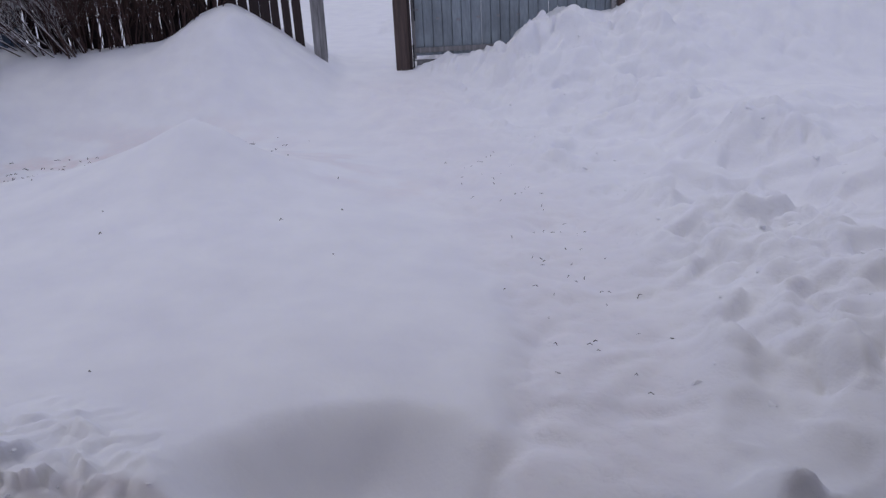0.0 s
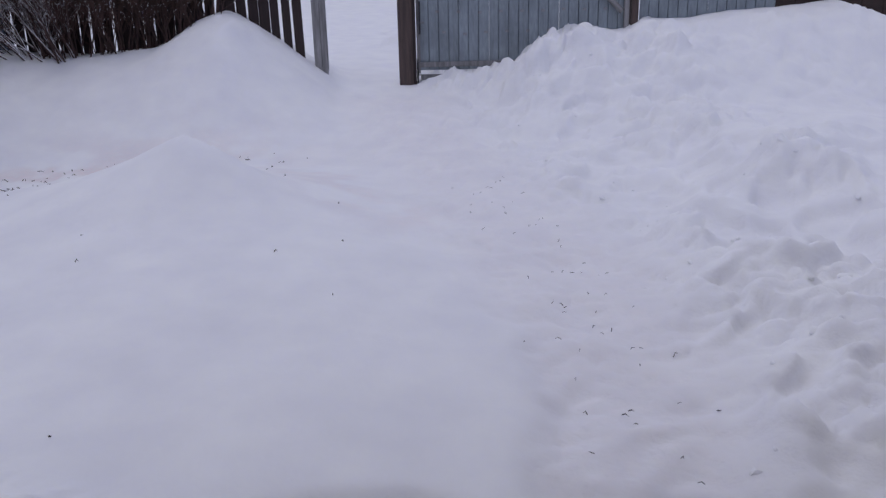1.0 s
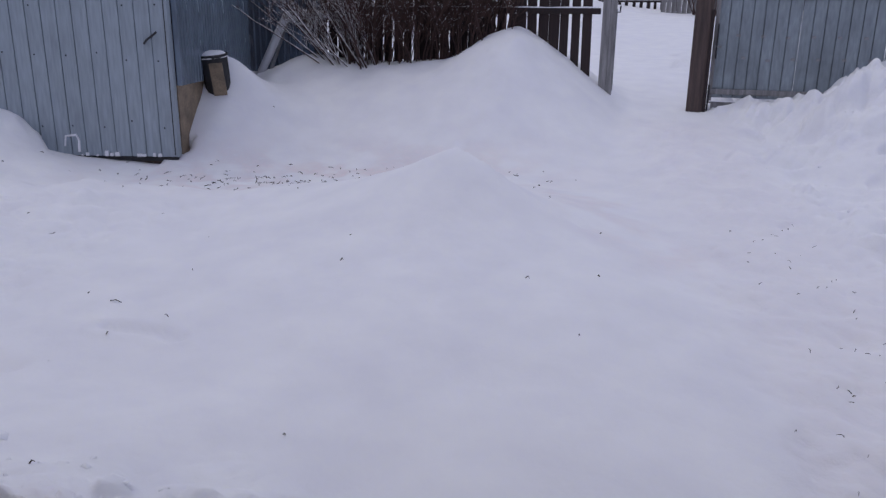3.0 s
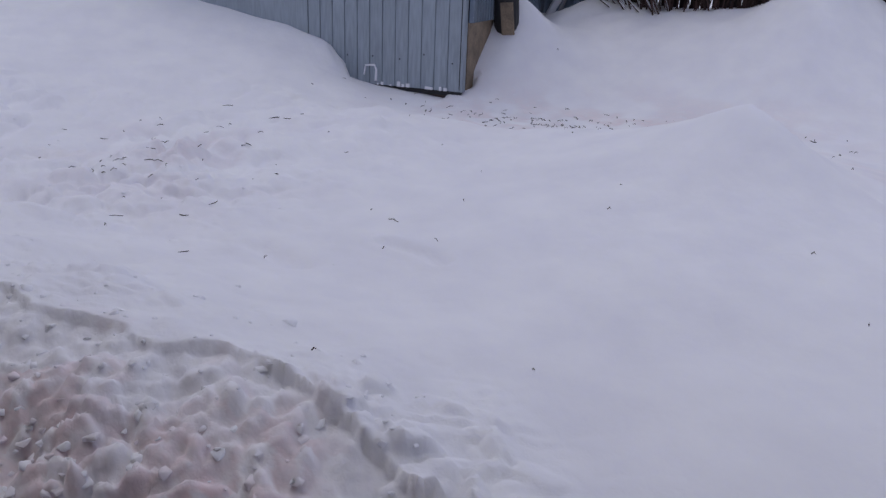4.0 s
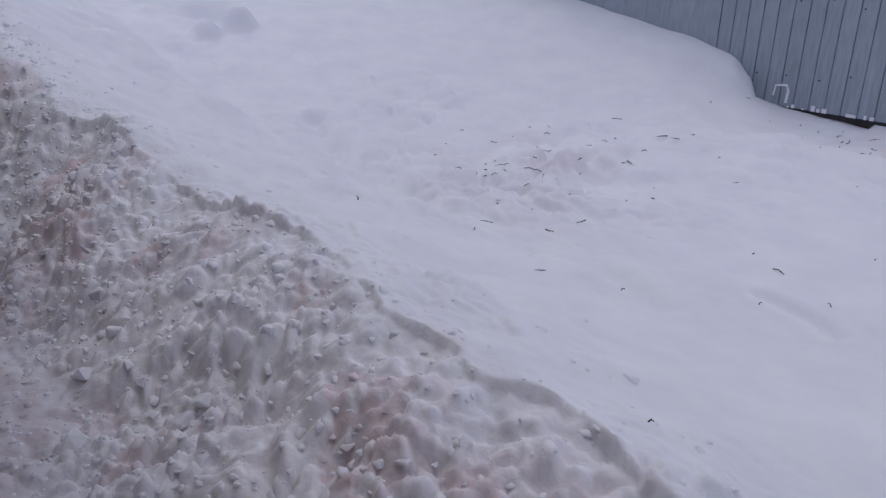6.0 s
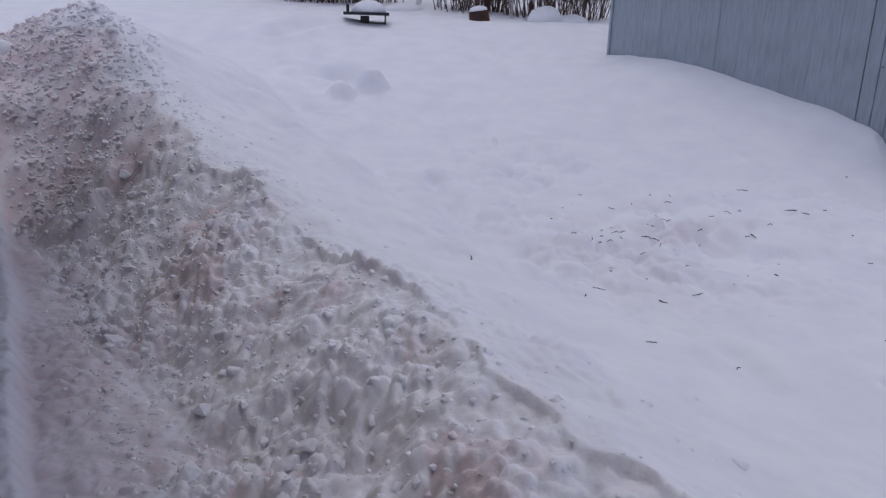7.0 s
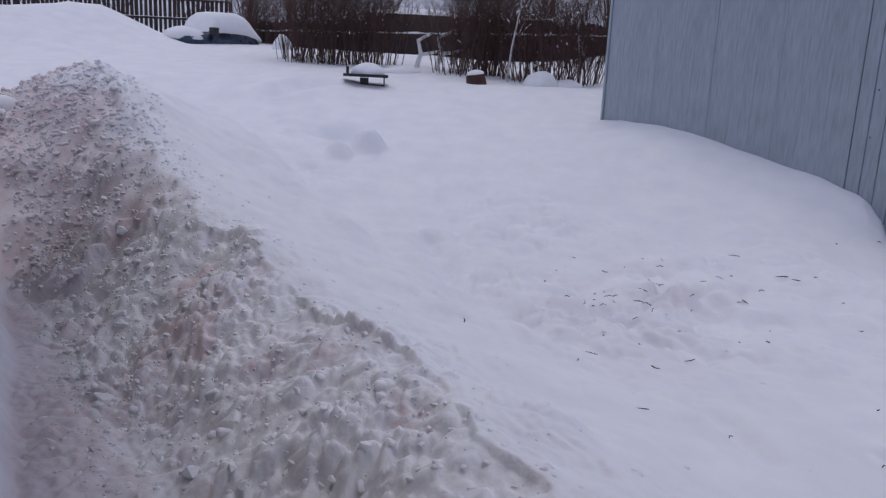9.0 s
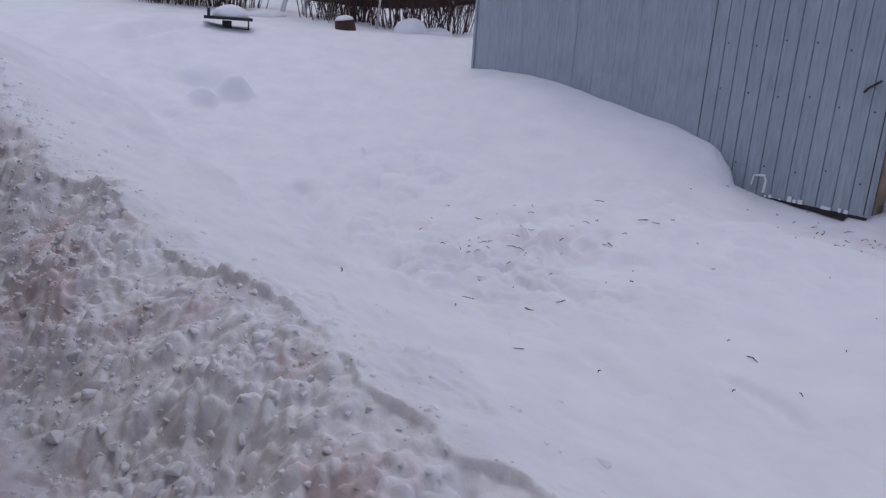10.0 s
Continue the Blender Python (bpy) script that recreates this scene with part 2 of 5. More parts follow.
def chunks(x, y, seed=0):
    """Angular broken lumps: tilted flat tops over jittered cells, falling off at the joints; and a random number per lump."""
    ix, iy = np.floor(x).astype(np.int64), np.floor(y).astype(np.int64)
    best, second = np.full(x.shape, 9.0), np.full(x.shape, 9.0)
    pick, top = np.zeros(x.shape), np.zeros(x.shape)
    for dx in (-1, 0, 1):
        for dy in (-1, 0, 1):
            cx, cy = ix + dx, iy + dy
            ox, oy = x - cx - lattice(cx, cy, seed), y - cy - lattice(cx, cy, seed + 3)
            d = np.hypot(ox, oy)
            m = d < best
            second = np.where(m, best, np.minimum(second, d))
            p = lattice(cx, cy, seed + 5)
            pick = np.where(m, p, pick)
            top = np.where(m, 0.2 + 0.8 * p + 0.9 * (lattice(cx, cy, seed + 7) - 0.5) * ox + 0.9 * (lattice(cx, cy, seed + 9) - 0.5) * oy, top)
            best = np.where(m, d, best)
    return np.maximum(top, 0.05) * ss((second - best) / 0.45), pick


def ss(t):
    t = np.clip(t, 0, 1)
    return t * t * (3 - 2 * t)


def soft_interp(v, xs, ys, w):
    """A polyline profile, rounded over a width w."""
    return sum(np.interp(v + w * k, xs, ys) for k in (-1, -0.6, -0.2, 0.2, 0.6, 1)) / 6


def near_line(x, y, pts):
    """Distance to a polyline (positive on its right), and the fraction along it."""
    best, side, along = np.full(x.shape, 1e9), np.zeros(x.shape), np.zeros(x.shape)
    n = len(pts) - 1
    for i in range(n):
        (ax, ay), (bx, by) = pts[i], pts[i + 1]
        dx, dy = bx - ax, by - ay
        t = np.clip(((x - ax) * dx + (y - ay) * dy) / (dx * dx + dy * dy), 0, 1)
        d = np.hypot(x - ax - t * dx, y - ay - t * dy)
        c = (x - ax) * dy - (y - ay) * dx
        m = d < best
        best, side, along = np.where(m, d, best), np.where(m, np.sign(c), side), np.where(m, (i + t) / n, along)
    return best, side, along


LANE = [(-0.6, 1.9), (-0.72, 3.0), (-0.92, 4.0), (-1.48, 5.45), (-2.92, 7.46), (-4.43, 9.69), (-6.25, 12.2), (-8.2, 16.0)]


HEAPS = [(-20.8, -14.9, 0.8, 2.4, 2.4), (-22.6, -14.2, 0.55, 1.5, 1.5), (-18.5, -16.8, 0.6, 2.4, 2.2)]


def keep_rough(en, w):
    """Crumbliness of the shovelled bank."""
    return ss((en + 0.5) / 0.5) * ss((w + 0.2) / 1.0) * ss((13 - w) / 2)


def mid_edge(ks, ns, x, y):
    """Crumbled end of the drift at the shed front."""
    m, _ = cells(x * 9, y * 9, 140)
    return m * np.exp(-((ks - 1.9) / 0.25) ** 2 - (np.maximum(ns, 0) / 0.5) ** 2)


def snow_height(x, y):
    """Height of the snow and how dirty it is, with the trench floor's shade painted in, over arrays."""
    q = -0.966 * (x + 0.9) - 0.26 * (y - 0.9)
    u = GD[0] * (x + 5.65) + GD[1] * (y - 12.11)
    v = -(GN[0] * (x + 5.65) + GN[1] * (y - 12.11))
    w = WALL_W[0] * x + WALL_W[1] * y
    n = WALL_N[0] * x + WALL_N[1] * y
    west = soft_interp(q, [-50, 7.6, 10, 12, 15, 16.5, 19, 25, 45, 100, 400], [0, 0, 0.32, 0.8, 1.4, 1.76, 1.95, 2.55, 3.8, 6.0, 10.0], 0.8)
    north = soft_interp(-v, [-50, -3.2, 0, 6, 12, 25, 40, 100, 400], [0, 0, 0.62, 1.0, 1.5, 2.5, 3.2, 6, 13], 0.7)
    h = 0.12 + west + north
    h = h + 0.05 * fbm(x * 0.35, y * 0.35, 3, 5) + 0.012 * fbm(x * 1.7, y * 1.7, 3, 9)
    dirt_and_shade = np.zeros(x.shape)
    # yard mound, its sharp wind-cut top and the low ridge before the trodden floor
    h = h + 0.14 * np.exp(-(((x + 3.3) / 1.9) ** 2 + ((y - 4.0) / 1.7) ** 2))
    dpk = np.hypot((x + 5.07) * 1.0, (y - 5.78) * 1.1)
    h = h + 0.50 * np.exp(-((dpk / 0.95) ** 1.25)) + 0.11 * np.exp(-((dpk / 1.7) ** 2))
    dr, sr, ar = near_line(x, y, [(-5.3, 5.75), (-6.7, 5.45), (-8.3, 4.25), (-8.7, 3.5)])
    h = h + 0.135 * np.exp(-((dr / np.where(sr > 0, 0.45, 1.1)) ** 2))
    # trodden floor in front of the shed corner
    tread = np.exp(-(((x + 7.9) * 0.75 + (y - 6.4) * 0.66) / 2.2) ** 2 - (((x + 7.9) * 0.66 - (y - 6.4) * 0.75) / 1.0) ** 2)
    h = h + tread * (0.02 * fbm(x * 4, y * 4, 3, 31) - 0.05)
    dirt_and_shade = np.maximum(dirt_and_shade, 0.8 * tread * ss(0.6 + fbm(x * 2.2, y * 2.2, 4, 33)))
    stain, _, _ = near_line(x, y, [(-5.4, 7.0), (-4.7, 7.7), (-4.0, 6.6), (-3.2, 6.3)])
    dirt_and_shade = np.maximum(dirt_and_shade, 0.34 * np.exp(-(stain / 0.55) ** 2) * ss(0.6 + fbm(x * 1.5, y * 1.5, 4, 37)))
    # bank against the picket fence
    crest = soft_interp(u, [-9.5, -7.6, -6.6, -5.2, -4.1, -3.2, -2.85, -2.4, -1.9, -1.45, -1.1], [0.1, 0.2, 0.70, 0.64, 0.74, 1.14, 1.27, 0.9, 0.5, 0.15, 0.0], 0.13)
    prof = np.where(v < 0.55, 1 - 0.35 * ss((0.55 - v) / 2.0), ss(1 - (v - 0.55) / 3.2) ** 1.15)
    prof = prof * ss((v + 3.0) / 2.5)
    inlane = ss((-1.0 - u) / 0.5)
    h = h + crest * prof * inlane * (1 + 0.04 * fbm(x * 2.5, y * 2.5, 4, 35))
    # drift along the shed's side wall
    ks = SD[0] * (x + 9.8) + SD[1] * (y - 5.6)
    ns = SN[0] * (x + 9.8) + SN[1] * (y - 5.6)
    side = soft_interp(-ns, [-1, 0.05, 0.25, 0.55, 0.85, 1.1, 1.4, 1.9, 2.5, 3.2, 4.5], [0, 0.2, 0.35, 0.6, 0.82, 1.0, 1.5, 1.25, 0.95, 0.95, 1.1], 0.08)
    fall = np.exp(-(np.maximum(-ks - 0.25, 0) / 0.75) ** 2)
    h = np.where((ks < 0.2) & (ns < 0.3), np.maximum(h, h + (side - h) * fall), h)
    # drift along the shed front
    front = soft_interp(ks + 0.6 * np.clip(ns, 0, 2.2), [1.4, 1.62, 2.05, 2.7, 3.7, 4.8, 6.5, 7.2, 9.0], [0, 0.05, 0.42, 0.53, 0.53, 0.47, 0.31, 0.14, 0.0], 0.06)
    eased = 0.5 * ss((ks + 0.6 * np.clip(ns, 0, 2.2) - 0.8) / 2.4) * ss((8.6 - ks) / 4)
    front = front + (np.minimum(eased, front + 0.2) - front) * ss(ns / 0.6)
    h = h + front * np.exp(-(np.maximum(ns, 0) / (0.55 + 0.36 * np.clip(ks, 0, 5))) ** 1.35)
    h = h + 0.05 * mid_edge(ks, ns, x, y)
    foot = ks + 0.7 * np.maximum(ns, 0)
    h = np.where((ks > -0.1) & (foot < 1.75) & (ns > -0.4) & (ns < 0.6), np.minimum(h, 0.26 + 0.25 * np.maximum(foot - 1.5, 0)), h)
    # lane dug from the gate to the porch, shovelled bank on its far side
    dl, sl, al = near_line(x, y, LANE)
    lane_z = np.interp(al, np.linspace(0, 1, 8), [-0.03, 0.02, 0.05, 0.07, 0.14, 0.34, 0.72, 0.95])
    bank = soft_interp(u, [-3, -0.6, 0.0, 0.7, 1.25, 1.9, 2.7, 3.2, 3.65, 4.2, 6, 6.9, 7.6, 12], [0.2, 0.1, 0.03, 0.04, 0.14, 0.6, 0.92, 0.8, 1.02, 0.93, 1.06, 1.16, 0.85, 0.7], 0.12)
    rb = np.where(sl > 0, ss((dl - 0.25) / 3.0), 0)
    rise = (0.42 + 0.1 * fbm(x * 0.7, y * 0.7, 2, 3)) * rb * ss((y - 1.5) / 3.5)
    top = bank * ss(1 - (v - 0.7) / 3.4) * np.where(v > 0, 1, ss(1 + v / 1.2))
    right = np.where(sl > 0, 1.0, 0.0) * ss((dl - 0.15) / 0.8)
    h = h + np.maximum(rise * ss((v - 0.2) / 1.5), top * right)
    lumps = right * ss(1 - (dl - 2.6) / 2.2) * ss((y - 0.5) / 1.0)
    jx, jy = x + 0.06 * wave(x * 6, y * 6, 101), y + 0.06 * wave(x * 6, y * 6, 102)
    big, _ = cells(jx * 3.4, jy * 3.4, 110)
    mid, pick = cells(jx * 8.0, jy * 8.0, 120)
    tiny, _ = cells(jx * 19.0, jy * 19.0, 130)
    broken = ss(0.45 + 0.8 * fbm(x * 0.8, y * 0.8, 3, 25))
    h = h + lumps * (0.05 * fbm(x * 1.6, y * 1.6, 4, 21) + broken * (0.17 * big + 0.12 * mid + 0.03 * tiny))
    rough = lumps * (0.15 + 0.35 * broken)
    h = h + top * right * ss((v - 0.3) / 0.5) * (0.14 * big + 0.06 * mid - 0.06)
    pit, _ = cells(jx * 2.7, jy * 2.7, 150)
    h = h - lumps * 0.10 * ss((pit - 0.3) / 0.4)
    cut = np.where(sl < 0, 0.24 + 0.5 * ss((y - 4.1) / 0.9), 0.5)
    near = ss((v - 0.2) / 1.0) * ss(1 - (dl + 0.07 * fbm(x * 2.2, y * 2.2, 4, 43) - 0.27) / (cut + 0.3 * ss((al - 0.28) / 0.35)))
    h = h * (1 - near) + near * (lane_z + 0.03 * fbm(x * 2.5, y * 2.5, 4, 41) + 0.03 * mid + 0.03 * big)
    rough = np.maximum(rough, near * 0.4)
    dirt_and_shade = np.maximum(dirt_and_shade, 0.16 * near)
    # scoop before the porch
    sd = np.hypot((x + 1.4) / 0.85, (y - 1.98) / 0.8) + 0.05 * fbm(x * 2.2, y * 2.2, 3, 45)
    h = h - 0.34 * ss((1.02 - sd) / 0.5)
    # dirty shovelled bank along the house wall
    edge = soft_interp(w, [-0.6, 0.4, 1.0, 1.6, 4.8, 6.5, 8.6, 10.1, 10.6, 11.4, 12.0, 16], [0.0, 0.2, 0.40, 0.54, 0.60, 0.82, 1.25, 1.88, 2.0, 2.02, 1.5, 1.4], 0.2)
    en = n + 2.9 + 0.10 * fbm(w * 1.1, n * 0.2, 3, 51) + 0.09 * fbm(x * 2.6, y * 2.6, 3, 52) - 0.38 * ss((w - 4.8) / 3.5) - 0.2 * ss((w - 8.5) / 2) - 0.25 * ss((1.2 - w) / 1.4)
    wake = ss((w + 0.4) / 1.2) * ss(1 - (w - 12.5) / 3.0)
    yard_side = h + np.maximum(edge - h, 0) * np.exp(-(np.maximum(-en, 0) / (0.75 + 0.12 * np.clip(w, 0, 10))) ** 1.5)
    lo = -0.06 + soft_interp(w, [-10, 8.3, 9.8, 10.8, 13, 20], [0, 0, 1.15, 1.5, 1.6, 1.7], 0.3)
    fall = 1.38 + 0.1 * fbm(w * 0.9, n * 0.4, 2, 53)
    t = np.clip(en / fall, 0, 1)
    drop = 0.35 * (1 - t) ** 1.5 + 0.65 * ss(1 - t)
    face = lo + (np.maximum(edge, lo) - lo) * drop
    # broken blocks, crumbs and smooth shovel-scraped runs down the face
    c1, p1 = chunks(jx * 3.1, jy * 3.1, 210)
    c2, p2 = chunks(jx * 6.5, jy * 6.5, 220)
    c3, p3 = chunks(x * 13.0 + 0.4 * wave(x * 9, y * 9, 225), y * 13.0, 230)
    c4, _ = chunks(x * 24.0, y * 24.0, 240)
    scraped = ss(0.35 + 0.9 * fbm(w * 1.7, n * 0.5, 3, 63))
    loose = (1 - 0.75 * scraped) * ss((t + 0.02) / 0.3)
    pile = ss((w - 8.0) / 1.5)
    crumb = 0.05 * fbm(x * 1.9, y * 1.9, 4, 61) + (0.08 * c1 * ss(0.3 + fbm(x, y, 2, 62)) + 0.075 * c2 + 0.042 * c3 + 0.018 * c4) * (0.3 + 0.7 * loose) - 0.06
    crumb = crumb + 0.03 * fbm(w * 7, n * 1.6, 3, 66) * (1 - t)
    facez = face + crumb * np.maximum(0.12 + 0.88 * ss((1.08 - t) / 0.22), pile)
    yard_side = yard_side + np.exp(-(en / 0.55) ** 2) * (0.07 * c2 * broken + 0.035 * c3 * broken + 0.05 * fbm(x * 1.9, y * 1.9, 4, 61) - 0.02)
    rough = np.maximum(rough, 0.5 * keep_rough(en, w))
    hb = np.where(en > 0, facez, yard_side)
    ledge = ss((n + 1.2 + 0.04 * fbm(w * 1.2, n, 3, 68)) / 0.1) * ss((9.2 - w) / 0.6)
    hb = hb + 0.12 * ledge + 0.012 * fbm(x * 7, y * 7, 3, 67) * (en > 0)
    keep = wake * ss((n + 4.9) / 0.8)
    h = h * (1 - keep) + hb * keep
    patch = ss(0.25 + 0.95 * fbm(w * 1.5, n * 0.8, 4, 73)) * (0.45 + 0.55 * p2) * (1.0 - 0.5 * ss((t - 0.35) / 0.5))
    patch = np.maximum(patch, 0.8 * ss((p1 - 0.72) / 0.1) * (1 - 0.6 * t)) * (1 - 0.8 * ss((p3 - 0.75) / 0.1))
    # trodden dirt on the trench floor, strengthened to paint in the house's shade
    floor_dirt_and_shade = ss((t - 0.96) / 0.06) * (0.8 + 0.3 * ss(0.5 + fbm(x * 1.5, y * 1.5, 3, 75)))
    stain = ss((en + 0.1 + 0.26 * fbm(x * 2.4, y * 2.4, 3, 71)) / 0.6) * (1 - 0.95 * ledge) * np.minimum(np.maximum(0.14 + 1.25 * patch, floor_dirt_and_shade) + 0.5 * ss((w - 6.4) / 1.8), 1)
    dirt_and_shade = np.maximum(dirt_and_shade, stain * keep * ss((w + 0.2) / 1.2))
    # ground under the house and the porch
    inside = ss((n + 0.93) / 0.12) * ss((9.5 - w) / 0.3)
    h = h * (1 - inside) + inside * np.minimum(h, -0.12)
    # trodden crumbs before the shed
    tr = np.exp(-(((x + 7.6) / 1.5) ** 2 + ((y - 1.5) / 1.1) ** 2))
    h = h + tr * (0.03 * fbm(x * 2.2, y * 2.2, 4, 81) + broken * (0.10 * big + 0.09 * mid + 0.025 * tiny) - 0.08 * ss((pit - 0.5) / 0.3))
    rough = np.maximum(rough, 0.6 * tr)
    dirt_and_shade = np.maximum(dirt_and_shade, 0.34 * tr * ss(0.5 + fbm(x * 1.6, y * 1.6, 4, 83)))
    for line, depth, wd in (([(-8.95, -0.85), (-7.5, -0.25)], 0.09, 0.13), ([(-5.1, 2.55), (-4.8, 2.69), (-4.55, 2.73)], 0.04, 0.05), ([(-5.3, 1.75), (-4.9, 1.9)], 0.05, 0.09), ([(-6.9, 0.3), (-6.3, 0.6)], 0.05, 0.1)):
        dg, _, _ = near_line(x, y, line)
        h = h - depth * np.exp(-(dg / wd) ** 2) + 0.35 * depth * np.exp(-((dg - 2 * wd) / wd) ** 2)
    # low wind ripples and old footprints over the plateau
    pl = ss((q - 4) / 2) * ss((14 - q) / 4) * ss((-n - 3.2) / 1.0) * ss((ns - 1.2) / 1)
    h = h + pl * (0.03 * fbm(x * 1.3, y * 1.3, 4, 91) + 0.11 * big * ss(0.15 + 1.2 * fbm(x * 0.6, y * 0.6, 2, 93)) + 0.03 * mid * broken)
    rough = np.maximum(rough, 0.35 * pl)
    dents, _ = cells(x * 2.1 + 0.3 * wave(x * 3, y * 3, 95), y * 2.1, 96)
    h = h - 0.035 * pl * ss((dents - 0.45) / 0.25) * ss(0.3 + fbm(x * 0.7, y * 0.7, 2, 97))
    # a sunken print, two lumps thrown out of it, and an old furrow
    h = h - 0.32 * np.exp(-(((x + 13.0) / 0.45) ** 2 + ((y + 3.3) / 0.5) ** 2) ** 1.5)
    for cx, cy, r, a in ((-12.15, -2.55, 0.23, 0.3), (-11.65, -2.86, 0.18, 0.2), (-12.6, -3.9, 0.2, 0.08), (-13.3, -4.3, 0.25, 0.09)):
        h = h + a * np.exp(-(((x - cx) ** 2 + (y - cy) ** 2) / r ** 2) ** 1.6)
    df, _, _ = near_line(x, y, [(-14.9, -5.3), (-16.3, -4.85)])
    h = h - 0.12 * np.exp(-(df / 0.22) ** 2) + 0.06 * np.exp(-((df - 0.5) / 0.25) ** 2)
    # heaps by the car
    for hx, hy, a, sx, sy in HEAPS:
        h = h + a * np.exp(-(((x - hx) / sx) ** 2 + ((y - hy) / sy) ** 2))
    return h, np.clip(dirt_and_shade, 0, 1), np.clip(rough, 0, 1)


def spaced(stops):
    """Grid lines: (from, to, step) stretches, then growing steps outwards."""
    out = []
    for a, b, s in stops:
        out += list(np.arange(a, b, s))
    lo, hi, s = [], [], 0.3
    z = out[0]
    while z > -420:
        s *= 1.12
        z -= s
        lo.append(z)
    s, z = 0.3, out[-1]
    while z < 420:
        s *= 1.12
        z += s
        hi.append(z)
    return np.array(lo[::-1] + out + hi)


def build_ground():
    gx = spaced([(-19, -14, 0.14), (-14, -11, 0.07), (-11, -7, 0.05), (-7, -5.6, 0.024), (-5.6, -2.2, 0.016), (-2.2, 1.2, 0.032), (1.2, 4, 0.07), (4, 8, 0.25)])
    gy = spaced([(-12, -7.5, 0.15), (-7.5, -3, 0.045), (-3, -1.7, 0.024), (-1.7, 1.6, 0.016), (1.6, 6, 0.034), (6, 13, 0.06), (13, 18, 0.2)])
    X, Y = np.meshgrid(gx, gy)
    Z, D, RO = snow_height(X.ravel(), Y.ravel())
    nx, ny = len(gx), len(gy)
    me = bpy.data.meshes.new("ground")
    co = np.stack([X.ravel(), Y.ravel(), Z], 1)
    i = np.arange((nx - 1) * (ny - 1))
    a = (i // (nx - 1)) * nx + i % (nx - 1)
    quads = np.stack([a, a + 1, a + 1 + nx, a + nx], 1).ravel().astype(np.int32)
    me.vertices.add(len(co))
    me.vertices.foreach_set("co", co.ravel().astype(np.float32))
    me.loops.add(len(quads))
    me.loops.foreach_set("vertex_index", quads)
    me.polygons.add(len(i))
    me.polygons.foreach_set("loop_start", (np.arange(len(i)) * 4).astype(np.int32))
    me.polygons.foreach_set("use_smooth", np.ones(len(i), bool))
    at = me.attributes.new("dirt_and_shade", "FLOAT", "POINT")
    at.data.foreach_set("value", D.astype(np.float32))
    at = me.attributes.new("rough", "FLOAT", "POINT")
    at.data.foreach_set("value", RO.astype(np.float32))
    me.materials.append(SNOW)
    me.update(calc_edges=True)
    me.validate()
    ob = new("ground", me)
    return tagged(ob, "deep white snow with shovelled dirty banks and trodden paths", "snow", kind="structure")


def gz(x, y):
    return float(snow_height(np.array([float(x)]), np.array([float(y)]))[0][0])


ground = build_ground()

# ---- sheet-steel shed ----


def ribbed(width, z0, z1, pitch, depth, groove, flat=True):
    """A sheet in the x-z plane facing -y; ribs run upright. flat: wide pans with narrow grooves, else a trapezoid wave."""
    xs, x = [], 0.0
    while x < width - 1e-6:
        e = min(pitch, width - x)
        if flat:
            xs += [(x, 0.0), (x + e - groove, 0.0), (x + e - groove * 0.7, depth), (x + e - groove * 0.3, depth)]
        else:
            xs += [(x, 0.0), (x + e * 0.16, 0.0), (x + e * 0.3, depth), (x + e * 0.86, depth)]
        x += pitch
    xs.append((width, 0.0))
    vs = [(a, d, z) for z in (z0, z1) for a, d in xs]
    vs += [(a, d + 0.004, z) for z in (z0, z1) for a, d in xs]
    n = len(xs)
    fs = [(i, i + 1, n + i + 1, n + i) for i in range(n - 1)] + [(2 * n + i + 1, 2 * n + i, 3 * n + i, 3 * n + i + 1) for i in range(n - 1)]
    return vs, fs


